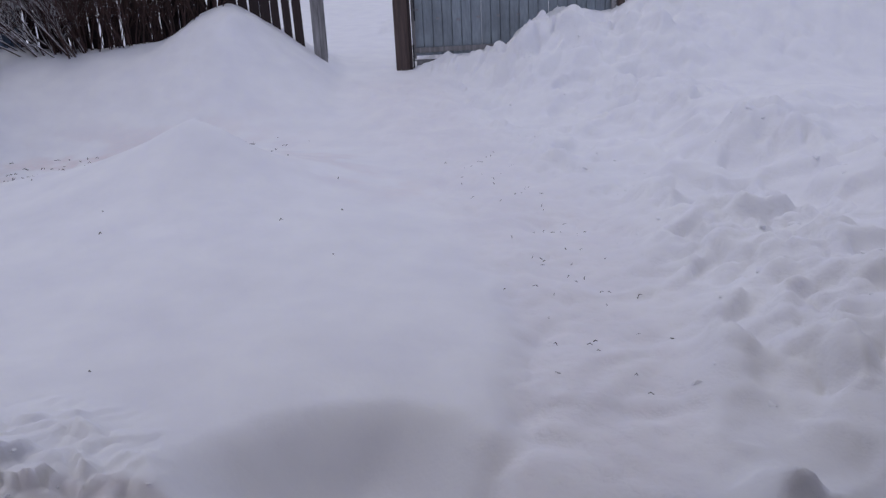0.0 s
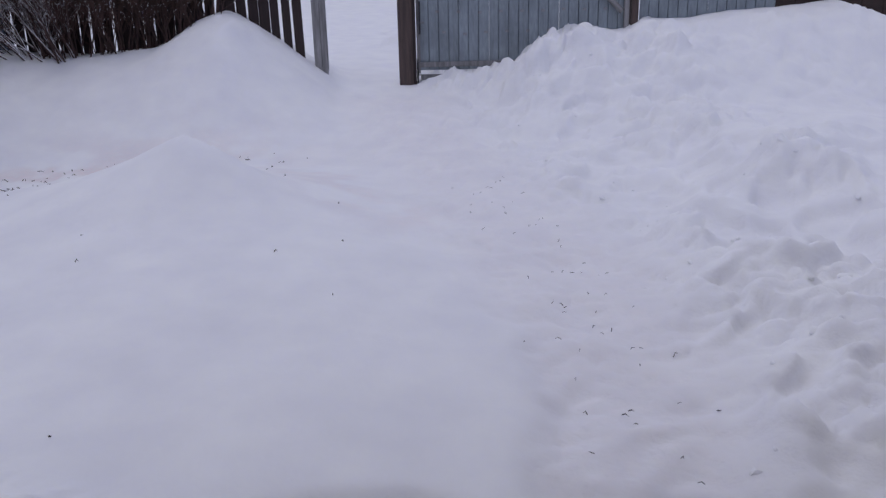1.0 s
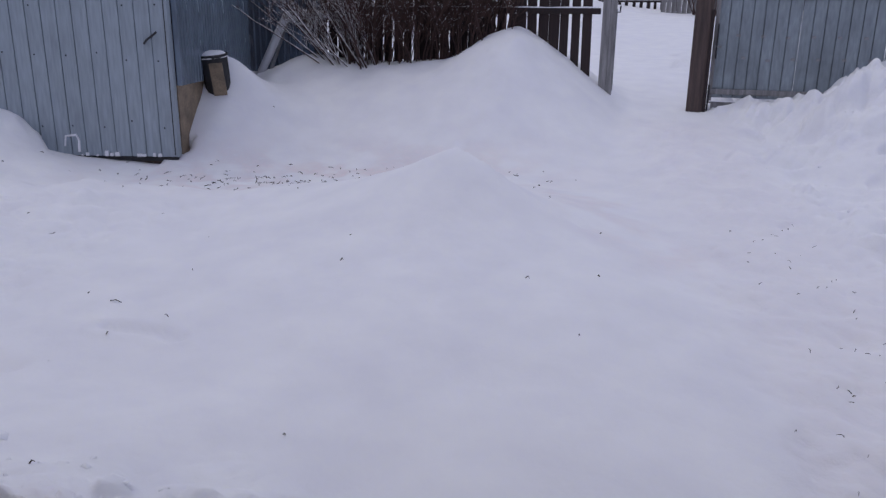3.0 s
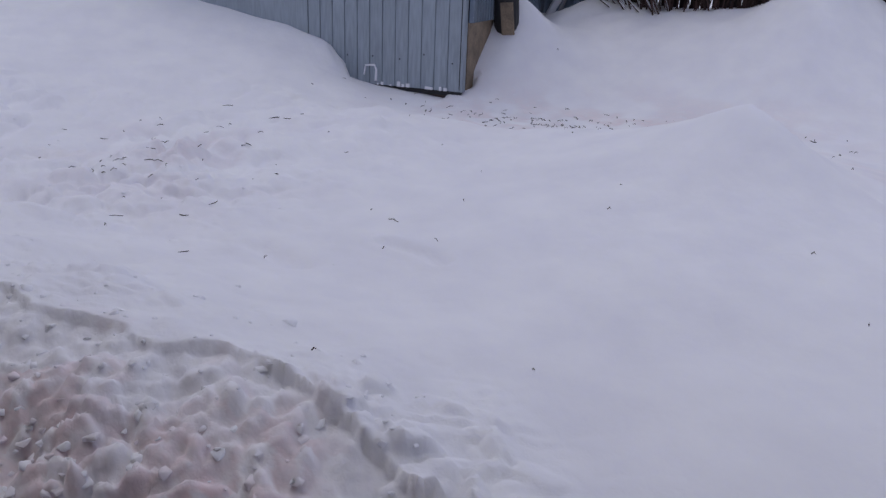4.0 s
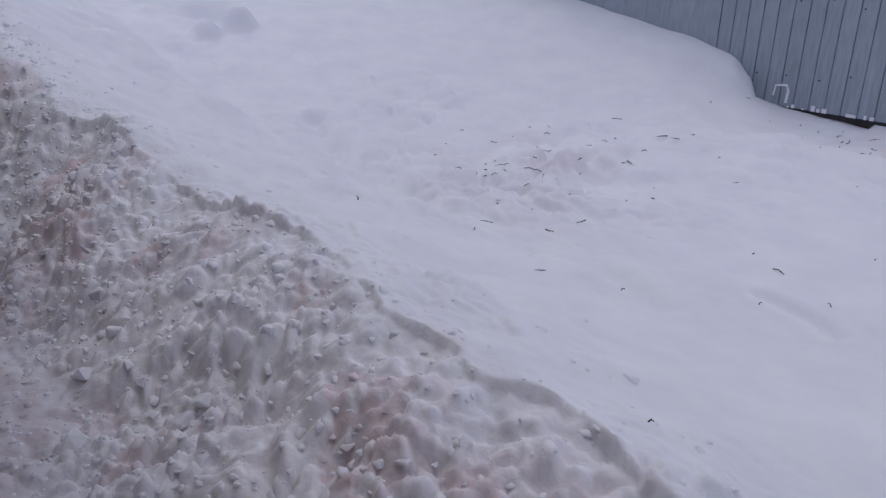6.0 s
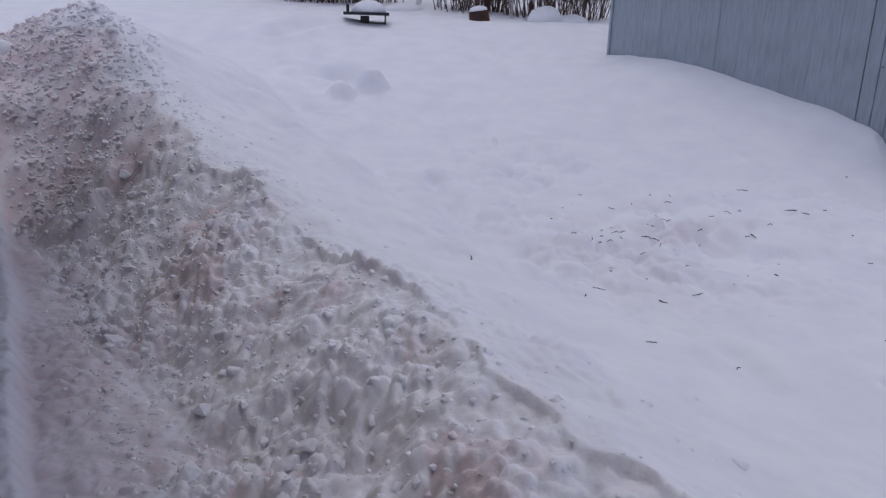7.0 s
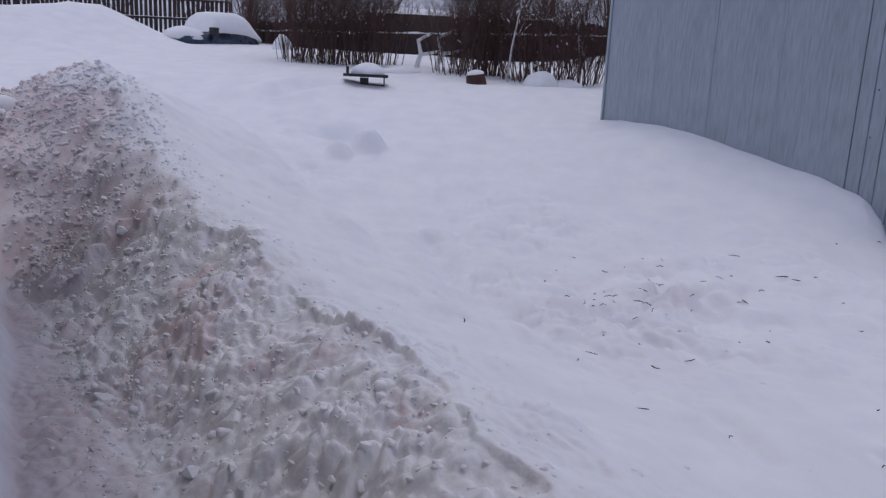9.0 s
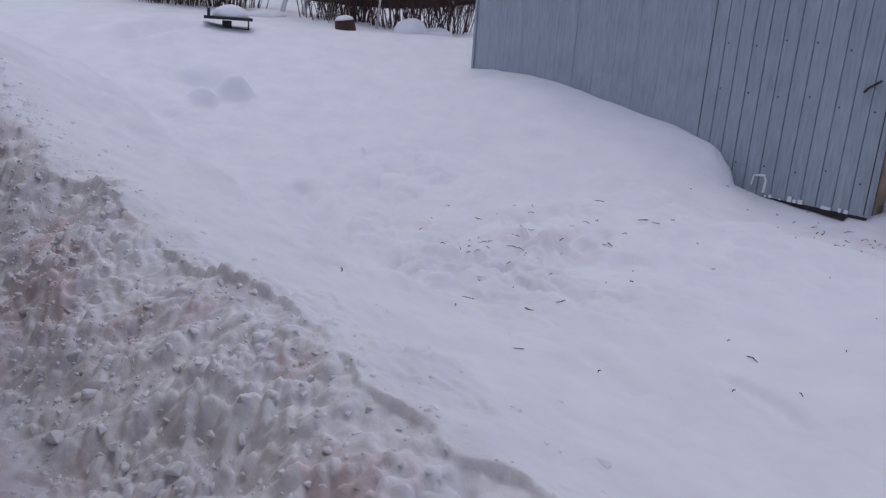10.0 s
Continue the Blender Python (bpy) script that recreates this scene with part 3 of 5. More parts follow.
def build_shed():
    # local x runs from the near corner along the front; the front faces local -y
    base = thing("shed", Matrix.Translation(SHED) @ pose(0, 0, 0.24, 0, 0, 180 + SHED_TURN), "grey-blue sheet-steel shed half buried in snow drifts", "shed")
    LEN, DEP, TOP = 7.0, 3.9, 3.6
    # in this frame the front plane is y = 0 and the yard lies at +y
    sheet_w = 1.17
    vs, fs = ribbed(sheet_w, 0.0, TOP, 0.195, 0.015, 0.018)
    me = mesh_from("sheet", [(x, -y, z) for x, y, z in vs], [f[::-1] for f in fs], SHEET)
    vs, fs = ribbed(sheet_w, 0.0, TOP, 0.39, 0.0035, 0.012)
    plain = mesh_from("sheet", [(x, -y, z) for x, y, z in vs], [f[::-1] for f in fs], SHEET)
    for i in range(6):
        ob = link("sheet", me if i < 2 else plain, base)
        ob.location = (0.02 + i * sheet_w, 0.0 - 0.003 * (i % 2), 0.0)
    part("corner_trim", box(-0.02, -0.10, 0.0, 0.02, 0.012, TOP, 0.004), SHEET, base, "pale folded steel corner strip")
    part("corner_joint", box(0.022, 0.001, 0.02, 0.034, 0.006, TOP), BLACK, base, "dark open joint")
    part("far_corner_trim", box(LEN, -0.10, 0.0, LEN + 0.05, 0.02, TOP, 0.004), SHEET, base)
    # solid black strip paints the shade below the sheet foot
    part("sill_shade_strip", box(0.0, -0.06, -0.06, 1.9, -0.012, 0.0), BLACK, base, "black strip standing in for the shade beneath the sheets")
    part("far_wall", box(LEN, -DEP, -0.4, LEN + 0.04, -0.10, TOP), SHEET, base)
    part("frame_core", box(0.06, -DEP, -0.4, LEN - 0.02, -0.05, TOP - 0.05), POSTWOOD, base)
    roof = part("roof", box(-0.12, -DEP - 0.12, TOP, LEN + 0.12, 0.12, TOP + 0.06, 0.01), SHEET, base, "steel roof under snow")
    part("roof_snow", box(-0.1, -DEP - 0.1, TOP + 0.06, LEN + 0.1, 0.1, TOP + 0.35, 0.1), FLUFF, roof, "thick snow cap")
    # corrugated side wall with a window
    vs, fs = ribbed(1.15, 0.9, TOP, 0.115, 0.05, 0.03, flat=False)
    me = mesh_from("side_sheet", [(-0.025 - y, -x, z) for x, y, z in vs], fs, BLUE_SHEET)
    for i in range(3):
        ob = link("side_sheet", me, base)
        ob.location = (0, -0.12 - 1.15 * i, 0)
    part("plinth", box(-0.03, -DEP + 0.3, -0.3, 0.0, -0.12, 0.9, 0.006), RUST, base, "muddy stained base board")
    win = part("window", box(-0.075, -2.75, 2.55, -0.01, -1.85, 3.5, 0.01), WHITE, base, "white-framed window with snow on its sill")
    for y in (-2.66, -2.22):
        part("pane", box(-0.082, y, 2.66, -0.073, y + 0.34, 3.42), DARKGLASS, win)
    part("sill_snow", box(-0.17, -2.8, 2.47, -0.02, -1.8, 2.58, 0.035), FLUFF, win, "snow lying on the sill")
    # door handle at the corner, rivets, frost square
    part("handle", rod([(0.30, 0.02, 1.42), (0.26, 0.05, 1.46), (0.12, 0.06, 1.56)], 0.013), BLACK, base, "black bar handle")
    rv = mesh_from("rivet", *rivet_mesh(), BLACK)
    rnd = random.Random(4)
    for i in range(6):
        for z in (0.42, 1.25, 1.9):
            ob = link("rivet", rv, base)
            ob.location = (0.15 + i * 0.39 + rnd.uniform(-0.02, 0.02), 0.004, z + rnd.uniform(-0.06, 0.06))
    fr = rod([(1.28, 0.006, 0.05), (1.27, 0.006, 0.2), (1.30, 0.006, 0.265), (1.44, 0.006, 0.25), (1.46, 0.006, 0.12)], [0.02, 0.016, 0.018, 0.014, 0.012], 6)
    part("frost_patch", fr, FLUFF, base, "snow frozen to the sheet in an open square")
    ck = bmesh.new()
    rnd = random.Random(8)
    for i in range(16):
        a = rnd.uniform(0.1, 1.7)
        s = rnd.uniform(0.02, 0.06)
        box(a, 0.004, 0.0, a + s, 0.03, s * rnd.uniform(0.5, 1.6), 0.0, ck)
    part("frost_crumbs", ck, FLUFF, base, "crumbs of snow along the sheet foot")["kind"] = "stuff"
    return base


def rivet_mesh():
    k = 8
    vs = [(0.011 * math.cos(i * 6.2832 / k), 0.0, 0.011 * math.sin(i * 6.2832 / k)) for i in range(k)] + [(0, 0.008, 0)]
    return vs, [(i, (i + 1) % k, k) for i in range(k)]


build_shed()


def shed_place(k, out, z):
    """A point k metres along the shed front from its near corner and out metres before it."""
    return Vector((SHED.x + SD[0] * k + SN[0] * out, SHED.y + SD[1] * k + SN[1] * out, z))


# leaning barrel half in the drift at the side wall, and the snow-covered pipe
p = shed_place(-0.24, -1.2, 0.94)
barrel = thing("tub", Matrix.Translation(p) @ pose(0, 0, -0.03, 6, -5, 42) @ Matrix.Diagonal((0.85, 0.85, 0.95, 1)), "old dark metal tub with a rusty side, snow on its rim", "tub")
bm = bmesh.new()
for i, (r, z) in enumerate(((0.20, 0.0), (0.22, 0.3), (0.23, 0.58), (0.25, 0.60), (0.25, 0.63))):
    for k in range(14):
        bm.verts.new((r * math.cos(k * 0.4488), r * math.sin(k * 0.4488), z))
bm.verts.ensure_lookup_table()
for i in range(4):
    for k in range(14):
        bm.faces.new((bm.verts[i * 14 + k], bm.verts[i * 14 + (k + 1) % 14], bm.verts[i * 14 + 14 + (k + 1) % 14], bm.verts[i * 14 + 14 + k]))
bm.faces.new([bm.verts[k] for k in range(14)][::-1])
part("shell", bm, BLACK, barrel)
part("rust_plate", box(-0.02, -0.245, 0.05, 0.2, -0.225, 0.52, 0.006), RUST, barrel, "mud-brown patch")
part("rim_snow", heap(0.24, 0.24, 0.1, 3), FLUFF, barrel, "snow cap", True).location = (0, 0, 0.58)
pipe = thing("snowy_pipe", Matrix.Identity(4), "bent pipe rail covered with a roll of snow", "pipe")
a, b2, c = Vector((-12.05, 8.35, 0.9)), Vector((-11.75, 8.85, 1.98)), Vector((-10.95, 9.35, 2.02))
part("tube", rod([a - Vector((0, 0, 0.4)), a.lerp(b2, 0.9), b2 + Vector((0.05, 0.03, 0.02)), c], 0.035, 10), STEEL, pipe)
part("snow_roll", rod([a + Vector((0, 0, 0.05)), a.lerp(b2, 0.85) + Vector((-0.04, 0, 0.05)), b2 + Vector((-0.02, 0, 0.05)), b2.lerp(c, 0.3) + Vector((0, 0, 0.07)), c + Vector((0, 0, 0.05))], [0.06, 0.085, 0.1, 0.09, 0.05], 10), FLUFF, pipe, "roll of snow", True)
link("strut", mesh_from("strut", *lists(rod([(-11.3, 9.1, 0.8), (-11.3, 9.1, 2.0)], 0.025, 8)), STEEL), pipe)

# ---- gate line: picket fence, posts, wide gate, sheet fence ----
GM = Matrix.Translation(GATE) @ pose(0, 0, 0, 0, 0, GATE_TURN)


def snow_strip(x0, x1, y0, y1, z, h, seed):
    bm = bmesh.new()
    n = max(4, int((x1 - x0) / 0.12))
    rows = []
    for i in range(n + 1):
        x = x0 + (x1 - x0) * i / n
        k = h * (0.55 + 0.45 * noise.noise(Vector((x * 3 + seed, seed, 0))))
        rows.append([bm.verts.new((x, y0, z)), bm.verts.new((x, y0 + 0.006, z + 0.6 * k)), bm.verts.new((x, (y0 + y1) / 2, z + k)), bm.verts.new((x, y1 - 0.006, z + 0.6 * k)), bm.verts.new((x, y1, z))])
    for r, s in zip(rows, rows[1:]):
        for j in range(4):
            bm.faces.new((r[j], s[j], s[j + 1], r[j + 1]))
        bm.faces.new((r[4], s[4], s[0], r[0]))
    bm.faces.new(rows[0][::-1])
    bm.faces.new(rows[-1])
    return bm


def picket_fence(x0, x1, m, label, zb, zt, rails, tall=None, pitch=0.168, material=BROWN, group=""):
    base = thing("picket_fence", m, label, "fence", group)
    rnd = random.Random(int(abs(x0) * 10) + 3)
    meshes = []
    for k in range(4):
        meshes.append(mesh_from("picket", *lists(box(-0.067 - 0.004 * k, -0.011, 0, 0.067 + 0.003 * k, 0.011, 1.0)), material))
    x, i = x0, 0
    while x < x1:
        top = zt if tall is None else tall(x)
        ob = link("picket", meshes[i % 4], base)
        ob.matrix_basis = Matrix.Translation((x, 0, zb)) @ pose(0, 0, 0, rnd.uniform(-0.8, 0.8), rnd.uniform(-0.9, 0.9), 0) @ Matrix.Diagonal((rnd.uniform(0.9, 1.1), 1, top - zb + rnd.uniform(-0.05, 0.05), 1))
        x += pitch * rnd.uniform(0.9, 1.1)
        i += 1
    for z in rails:
        part("rail", box(x0 - 0.05, -0.062, z - 0.045, x1 + 0.02, -0.018, z + 0.045, 0.006), material, base)
        part("rail_snow", snow_strip(x0, x1, -0.065, -0.018, z + 0.045, 0.035, z), FLUFF, base, "thin line of snow")
    return base


picket_fence(-7.6, -1.72, GM, "tall dark-brown wooden picket fence behind a snow bank", 0.5, 3.1, (2.16, 2.98), tall=lambda x: 3.35 if x < -2.2 else 2.9)
panel = thing("steel_panel", GM @ pose(-7.9, -0.16, 0), "dark blue corrugated steel panel between shed and fence", "panel")
vs, fs = ribbed(1.5, 0.5, 3.3, 0.115, 0.022, 0.03, flat=False)
link("sheet", mesh_from("sheet", vs, fs, BLUE_SHEET), panel)
part("edge_trim", box(1.5, -0.02, 0.5, 1.54, 0.03, 3.3, 0.004), BLUE_SHEET, panel)
post = thing("gate_post", GM @ pose(-1.58, 0, 0), "weathered grey gate post with hook and peeling paint", "post", "gate posts")
part("timber", box(-0.09, -0.07, 0.4, 0.03, 0.07, 2.36, 0.012), GREYWOOD, post)
part("channel", box(0.032, -0.06, 0.5, 0.115, 0.05, 2.62, 0.006), GREYWOOD, post, "pale steel channel")
part("hook", rod([(0.115, -0.05, 2.15), (0.17, -0.06, 2.15), (0.175, -0.06, 2.24)], 0.012, 6), BLACK, post)
part("rod", rod([(0.125, -0.06, 0.98), (0.125, -0.06, 2.2)], 0.010, 6), STEEL, post, "thin drop bolt")
part("cap_snow", heap(0.08, 0.08, 0.05, 5), FLUFF, post, "", True).location = (-0.03, 0, 2.36)
post = thing("gate_post", GM @ pose(-0.19, 0, 0), "thick dark-brown timber gate post capped with snow", "post", "gate posts")
part("timber", box(-0.13, -0.12, 0.3, 0.13, 0.12, 2.46, 0.02), POSTWOOD, post)
part("cover_board", box(0.10, -0.15, 0.72, 0.15, -0.122, 2.2, 0.006), BROWN, post)
part("cap_snow", heap(0.13, 0.14, 0.22, 2), FLUFF, post, "rounded cap of snow", True).location = (-0.02, 0, 2.46)

gate = thing("yard_gate", GM, "closed wide grey-blue ribbed steel yard gate with wooden rails", "gate")
W = 3.42
for k in range(3):
    vs, fs = ribbed(1.13, 0.93, 2.62, 0.161, 0.022, 0.018)
    ob = link("sheet", mesh_from("sheet", vs, fs, GATE_SHEET), gate)
    ob.location = (0.02 + 1.135 * k, 0.006 * (k % 2), 0)
part("top_rail", box(0.0, -0.055, 2.36, W, -0.006, 2.43, 0.006), GREYWOOD, gate, "pale weathered top rail")
part("rail_snow", snow_strip(0.0, W, -0.055, -0.006, 2.43, 0.02, 4), FLUFF, gate)
part("bottom_rail", box(0.0, -0.05, 0.98, W, -0.006, 1.06, 0.006), GREYWOOD, gate)
part("foot_board", box(0.03, -0.06, 0.76, 1.9, -0.02, 0.87, 0.01), GREYWOOD, gate, "rough snowy foot board")
part("foot_snow", snow_strip(0.0, 1.9, -0.07, 0.0, 0.87, 0.03, 9), FLUFF, gate)
part("hinge_stile", box(W - 0.08, -0.06, 0.9, W, -0.008, 2.5, 0.006), GREYWOOD, gate)
part("latch_stile", box(-0.025, -0.04, 0.85, 0.03, -0.006, 2.40, 0.006), GREYWOOD, gate)
br = part("brace", box(-0.045, -0.10, 0, 0.045, -0.062, 0.78, 0.006), GREYWOOD, gate, "short diagonal brace")
br.matrix_basis = pose(W - 0.12, 0, 1.78, 0, -47, 0)
part("latch", box(0.0, -0.08, 1.66, 0.10, -0.045, 1.69, 0.004), STEEL, gate, "steel latch")
part("latch_bar", rod([(0.03, -0.07, 1.5), (0.03, -0.07, 2.0)], 0.012, 6), BLACK, gate)
part("bolt", rod([(-0.02, -0.08, 0.72), (-0.02, -0.08, 1.12)], 0.014, 6), BLACK, gate)
nb = mesh_from("nail_plate", *lists(box(-0.03, -0.012, -0.02, 0.03, -0.002, 0.02)), STEEL)
rnd = random.Random(6)
for k in range(9):
    ob = link("nail_plate", nb, gate)
    ob.location = (0.32 + 0.34 * k, 0, 1.83 + rnd.uniform(-0.015, 0.015))
    if k < 6:
        link("nail_plate", nb, gate).location = (0.42 + 0.34 * k, 0, 1.5 + rnd.uniform(-0.03, 0.03))
post = thing("gate_post", GM @ pose(W + 0.09, 0, 0), "rusty brown gate post wedged in the snow bank", "post", "gate posts")
part("timber", box(-0.06, -0.08, 0.6, 0.06, 0.06, 2.45, 0.012), POSTWOOD, post)
fence = thing("sheet_fence", GM @ pose(W + 0.2, 0, 0), "grey-blue steel sheet fence with a snowy wooden rail", "fence")
vs, fs = ribbed(1.13, 0.6, 2.66, 0.161, 0.022, 0.018)
me = mesh_from("sheet", vs, fs, GATE_SHEET)
for k in range(2):
    link("sheet", me, fence).location = (1.135 * k, 0.05 + 0.006 * (k % 2), 0)
part("rail", box(0, -0.03, 2.16, 2.1, 0.03, 2.26, 0.008), BROWN, fence)
part("rail_snow", snow_strip(0, 2.1, -0.03, 0.04, 2.26, 0.09, 2), FLUFF, fence, "line of snow on the rail")
part("low_rail", box(0, -0.02, 1.5, 2.1, 0.03, 1.56, 0.006), GREYWOOD, fence)

wall = thing("board_wall", GM @ pose(5.95, 0.1, 0), "dark weathered board wall of an outbuilding behind the bank", "wall")
me = mesh_from("board", *lists(box(-0.09, -0.015, 0.6, 0.09, 0.015, 3.3)), HOUSEWOOD)
for k in range(26):
    ob = link("board", me, wall)
    ob.location = (0.19 * k, 0.01 * (k % 2), 0)
part("ledge", box(0.2, -0.1, 2.15, 4.9, -0.02, 2.25, 0.01), HOUSEWOOD, wall)
part("ledge_snow", snow_strip(0.6, 1.8, -0.1, -0.02, 2.25, 0.08, 6), FLUFF, wall, "snow lying on the ledge")

# ---- bare bushes, trees ----


def branches(rng, height, stems, spread, twigs, r0, lean=0.35, sub=2, push=(0, 0)):
    """Stem and twig tubes as two lists of (points, radii)."""
    big, small = [], []
    for s in range(stems):
        a = rng.uniform(0, 6.283)
        d0 = rng.uniform(0, spread * 0.3)
        p = Vector((d0 * math.cos(a), d0 * math.sin(a), -0.15))
        h = height * rng.uniform(0.6, 1.0)
        dirn = Vector((math.cos(a) * lean * rng.uniform(0.2, 1.2), math.sin(a) * lean * rng.uniform(0.2, 1.2), 1)) + Vector((push[0], push[1], 0)) * rng.uniform(0.1, 1.0)
        dirn.normalize()
        pts = [p.copy()]
        seg = 6
        for k in range(seg):
            dirn = (dirn + Vector((rng.uniform(-0.14, 0.14), rng.uniform(-0.14, 0.14), 0))).normalized()
            p = p + dirn * h / seg
            pts.append(p.copy())
        r = r0 * rng.uniform(0.6, 1.1)
        big.append((pts, [r * (1 - 0.85 * k / seg) for k in range(seg + 1)]))
        for t in range(twigs):
            k = rng.uniform(0.22, 0.98) * seg
            i = min(int(k), seg - 1)
            q = pts[i].lerp(pts[i + 1], k - i)
            d = (dirn * 0.8 + Vector((rng.gauss(0, 0.6), rng.gauss(0, 0.6), rng.uniform(0.1, 0.7)))).normalized()
            ln = height * rng.uniform(0.12, 0.32)
            mid = q + d * ln * 0.5 + Vector((rng.uniform(-1, 1), rng.uniform(-1, 1), 0)) * ln * 0.08
            end = mid + (d + Vector((rng.uniform(-0.3, 0.3), rng.uniform(-0.3, 0.3), 0.15))).normalized() * ln * 0.5
            small.append(([q, mid, end], [r * 0.32, r * 0.22, r * 0.1]))
            for j in range(sub):
                e = mid.lerp(end, rng.random()) + Vector((rng.gauss(0, 0.4), rng.gauss(0, 0.4), rng.uniform(0.1, 0.7))).normalized() * ln * rng.uniform(0.3, 0.6)
                small.append(([mid, mid.lerp(e, 0.5), e], [r * 0.2, r * 0.15, r * 0.07]))
    return big, small


def tubes_mesh(name, tubes, sides, material):
    vs, fs = [], []
    for pts, rad in tubes:
        b = len(vs)
        for i, p in enumerate(pts):
            d = (pts[min(i + 1, len(pts) - 1)] - pts[max(i - 1, 0)]).normalized()
            a = d.orthogonal().normalized()
            c = d.cross(a)
            for k in range(sides):
                t = 6.2832 * k / sides
                vs.append(p + rad[i] * (math.cos(t) * a + math.sin(t) * c))
        for i in range(len(pts) - 1):
            for k in range(sides):
                fs.append((b + i * sides + k, b + i * sides + (k + 1) % sides, b + (i + 1) * sides + (k + 1) % sides, b + (i + 1) * sides + k))
    return mesh_from(name, vs, fs, material, True)


def snow_tufts(rng, tubes, count, size):
    vs, fs = [], []
    for _ in range(count):
        pts, rad = rng.choice(tubes)
        i = rng.randrange(len(pts) - 1)
        p = pts[i].lerp(pts[i + 1], rng.random()) + Vector((0, 0, rad[i]))
        s = size * rng.uniform(0.5, 1.3)
        d = (pts[i + 1] - pts[i]).normalized() * s * 1.8
        side = Vector((-d.y, d.x, 0)).normalized() * s * 0.5 if abs(d.x) + abs(d.y) > 1e-5 else Vector((s * 0.5, 0, 0))
        b = len(vs)
        vs += [p - d, p + side, p + d, p - side, p + Vector((0, 0, s * 0.8)), p - Vector((0, 0, s * 0.2))]
        fs += [(b, b + 1, b + 4), (b + 1, b + 2, b + 4), (b + 2, b + 3, b + 4), (b + 3, b, b + 4), (b + 1, b, b + 5), (b + 2, b + 1, b + 5), (b + 3, b + 2, b + 5), (b, b + 3, b + 5)]
    return vs, fs


def bush(name, x, y, z, seed, height, stems, spread, twigs, r0, label, category, tufts=0, lean=0.35, sub=2, material=None, group="", tuft=0.02, lined=False, push=(0, 0)):
    rng = random.Random(seed)
    big, small = branches(rng, height, stems, spread, twigs, r0, lean, sub, push)
    ob = thing(name, pose(x, y, z), label, category, group)
    link("trunk", tubes_mesh("trunk", big, 5, material or BARK), ob)
    link("crown", tubes_mesh("crown", small, 3, HEDGE if material is None or material is HEDGE else BARK), ob)
    if lined:
        tops = [([p + Vector((0, 0, 0.9 * r)) for p, r in zip(pts, rad)], [0.8 * r for r in rad]) for pts, rad in big + small[::4]]
        link("snow_lining", tubes_mesh("snow_lining", tops, 4, FLUFF), ob, "thin lines of snow along the branches")["kind"] = "stuff"
    if tufts:
        vs, fs = snow_tufts(rng, big + small, tufts, tuft)
        link("snow_tufts", mesh_from("snow_tufts", vs, fs, FLUFF, True), ob, "small clumps of snow on the twigs")["kind"] = "stuff"
    return ob


def on_gate(u, v):
    """A point u metres along the gate line and v metres on the yard side of it."""
    return (GATE.x + GD[0] * u - GN[0] * v, GATE.y + GD[1] * u - GN[1] * v)


for i, (u, v, hgt, stems, lean) in enumerate(((-5.75, 0.6, 2.5, 12, 0.45), (-5.35, 0.6, 2.3, 12, 0.4), (-5.2, 0.45, 2.0, 14, 0.4), (-4.5, 0.42, 1.9, 14, 0.4), (-3.8, 0.4, 1.8, 12, 0.4), (-3.2, 0.4, 1.5, 12, 0.35), (-4.9, 0.3, 2.2, 16, 0.35), (-4.15, 0.3, 2.2, 16, 0.35), (-3.5, 0.3, 2.0, 14, 0.35), (-5.6, 0.3, 2.2, 16, 0.4))):
    x, y = on_gate(u, v)
    bush("shrub", x, y, gz(x, y), 40 + i, hgt, stems + 4, 0.8, 13, 0.014 if i > 1 else 0.022, "bare brown shrub with snow lining its leaning branches" if i < 2 else "bare brown shrub dusted with snow at the fence", "shrub", 500 if i < 2 else 260, lean, sub=3, group="shrubs at the picket fence", tuft=0.014 if i < 2 else 0.012, lined=i < 2, push=(-0.95, -0.46) if i < 2 else (0, 0))

# ---- behind the gate: lane fence, trees, neighbour houses, hill ----


def place(bearing, r, z=None):
    a = radians(bearing)
    x, y = -0.45 - r * math.sin(a), 0.7 + r * math.cos(a)
    return x, y, gz(x, y) if z is None else z


x, y, z = place(29.3, 37)
picket_fence(-1.9, 1.5, pose(x, y, 0, 0, 0, 28), "low dark picket fence with snow along the far lane", z - 0.2, 3.45, (3.0,), pitch=0.3)
x, y, z = place(25.7, 36)
bf = thing("board_fence", pose(x, y, 0, 0, 0, 26), "weathered grey board fence by the lane", "fence")
me = mesh_from("board", *lists(box(-0.1, -0.02, 0, 0.1, 0.02, 1)), GREYWOOD)
for k in range(14):
    ob = link("board", me, bf)
    ob.matrix_basis = pose(-1.4 + 0.215 * k, 0, z - 0.2) @ Matrix.Diagonal((1, 1, 3.75 - z + 0.05 * math.sin(k * 2.1), 1))


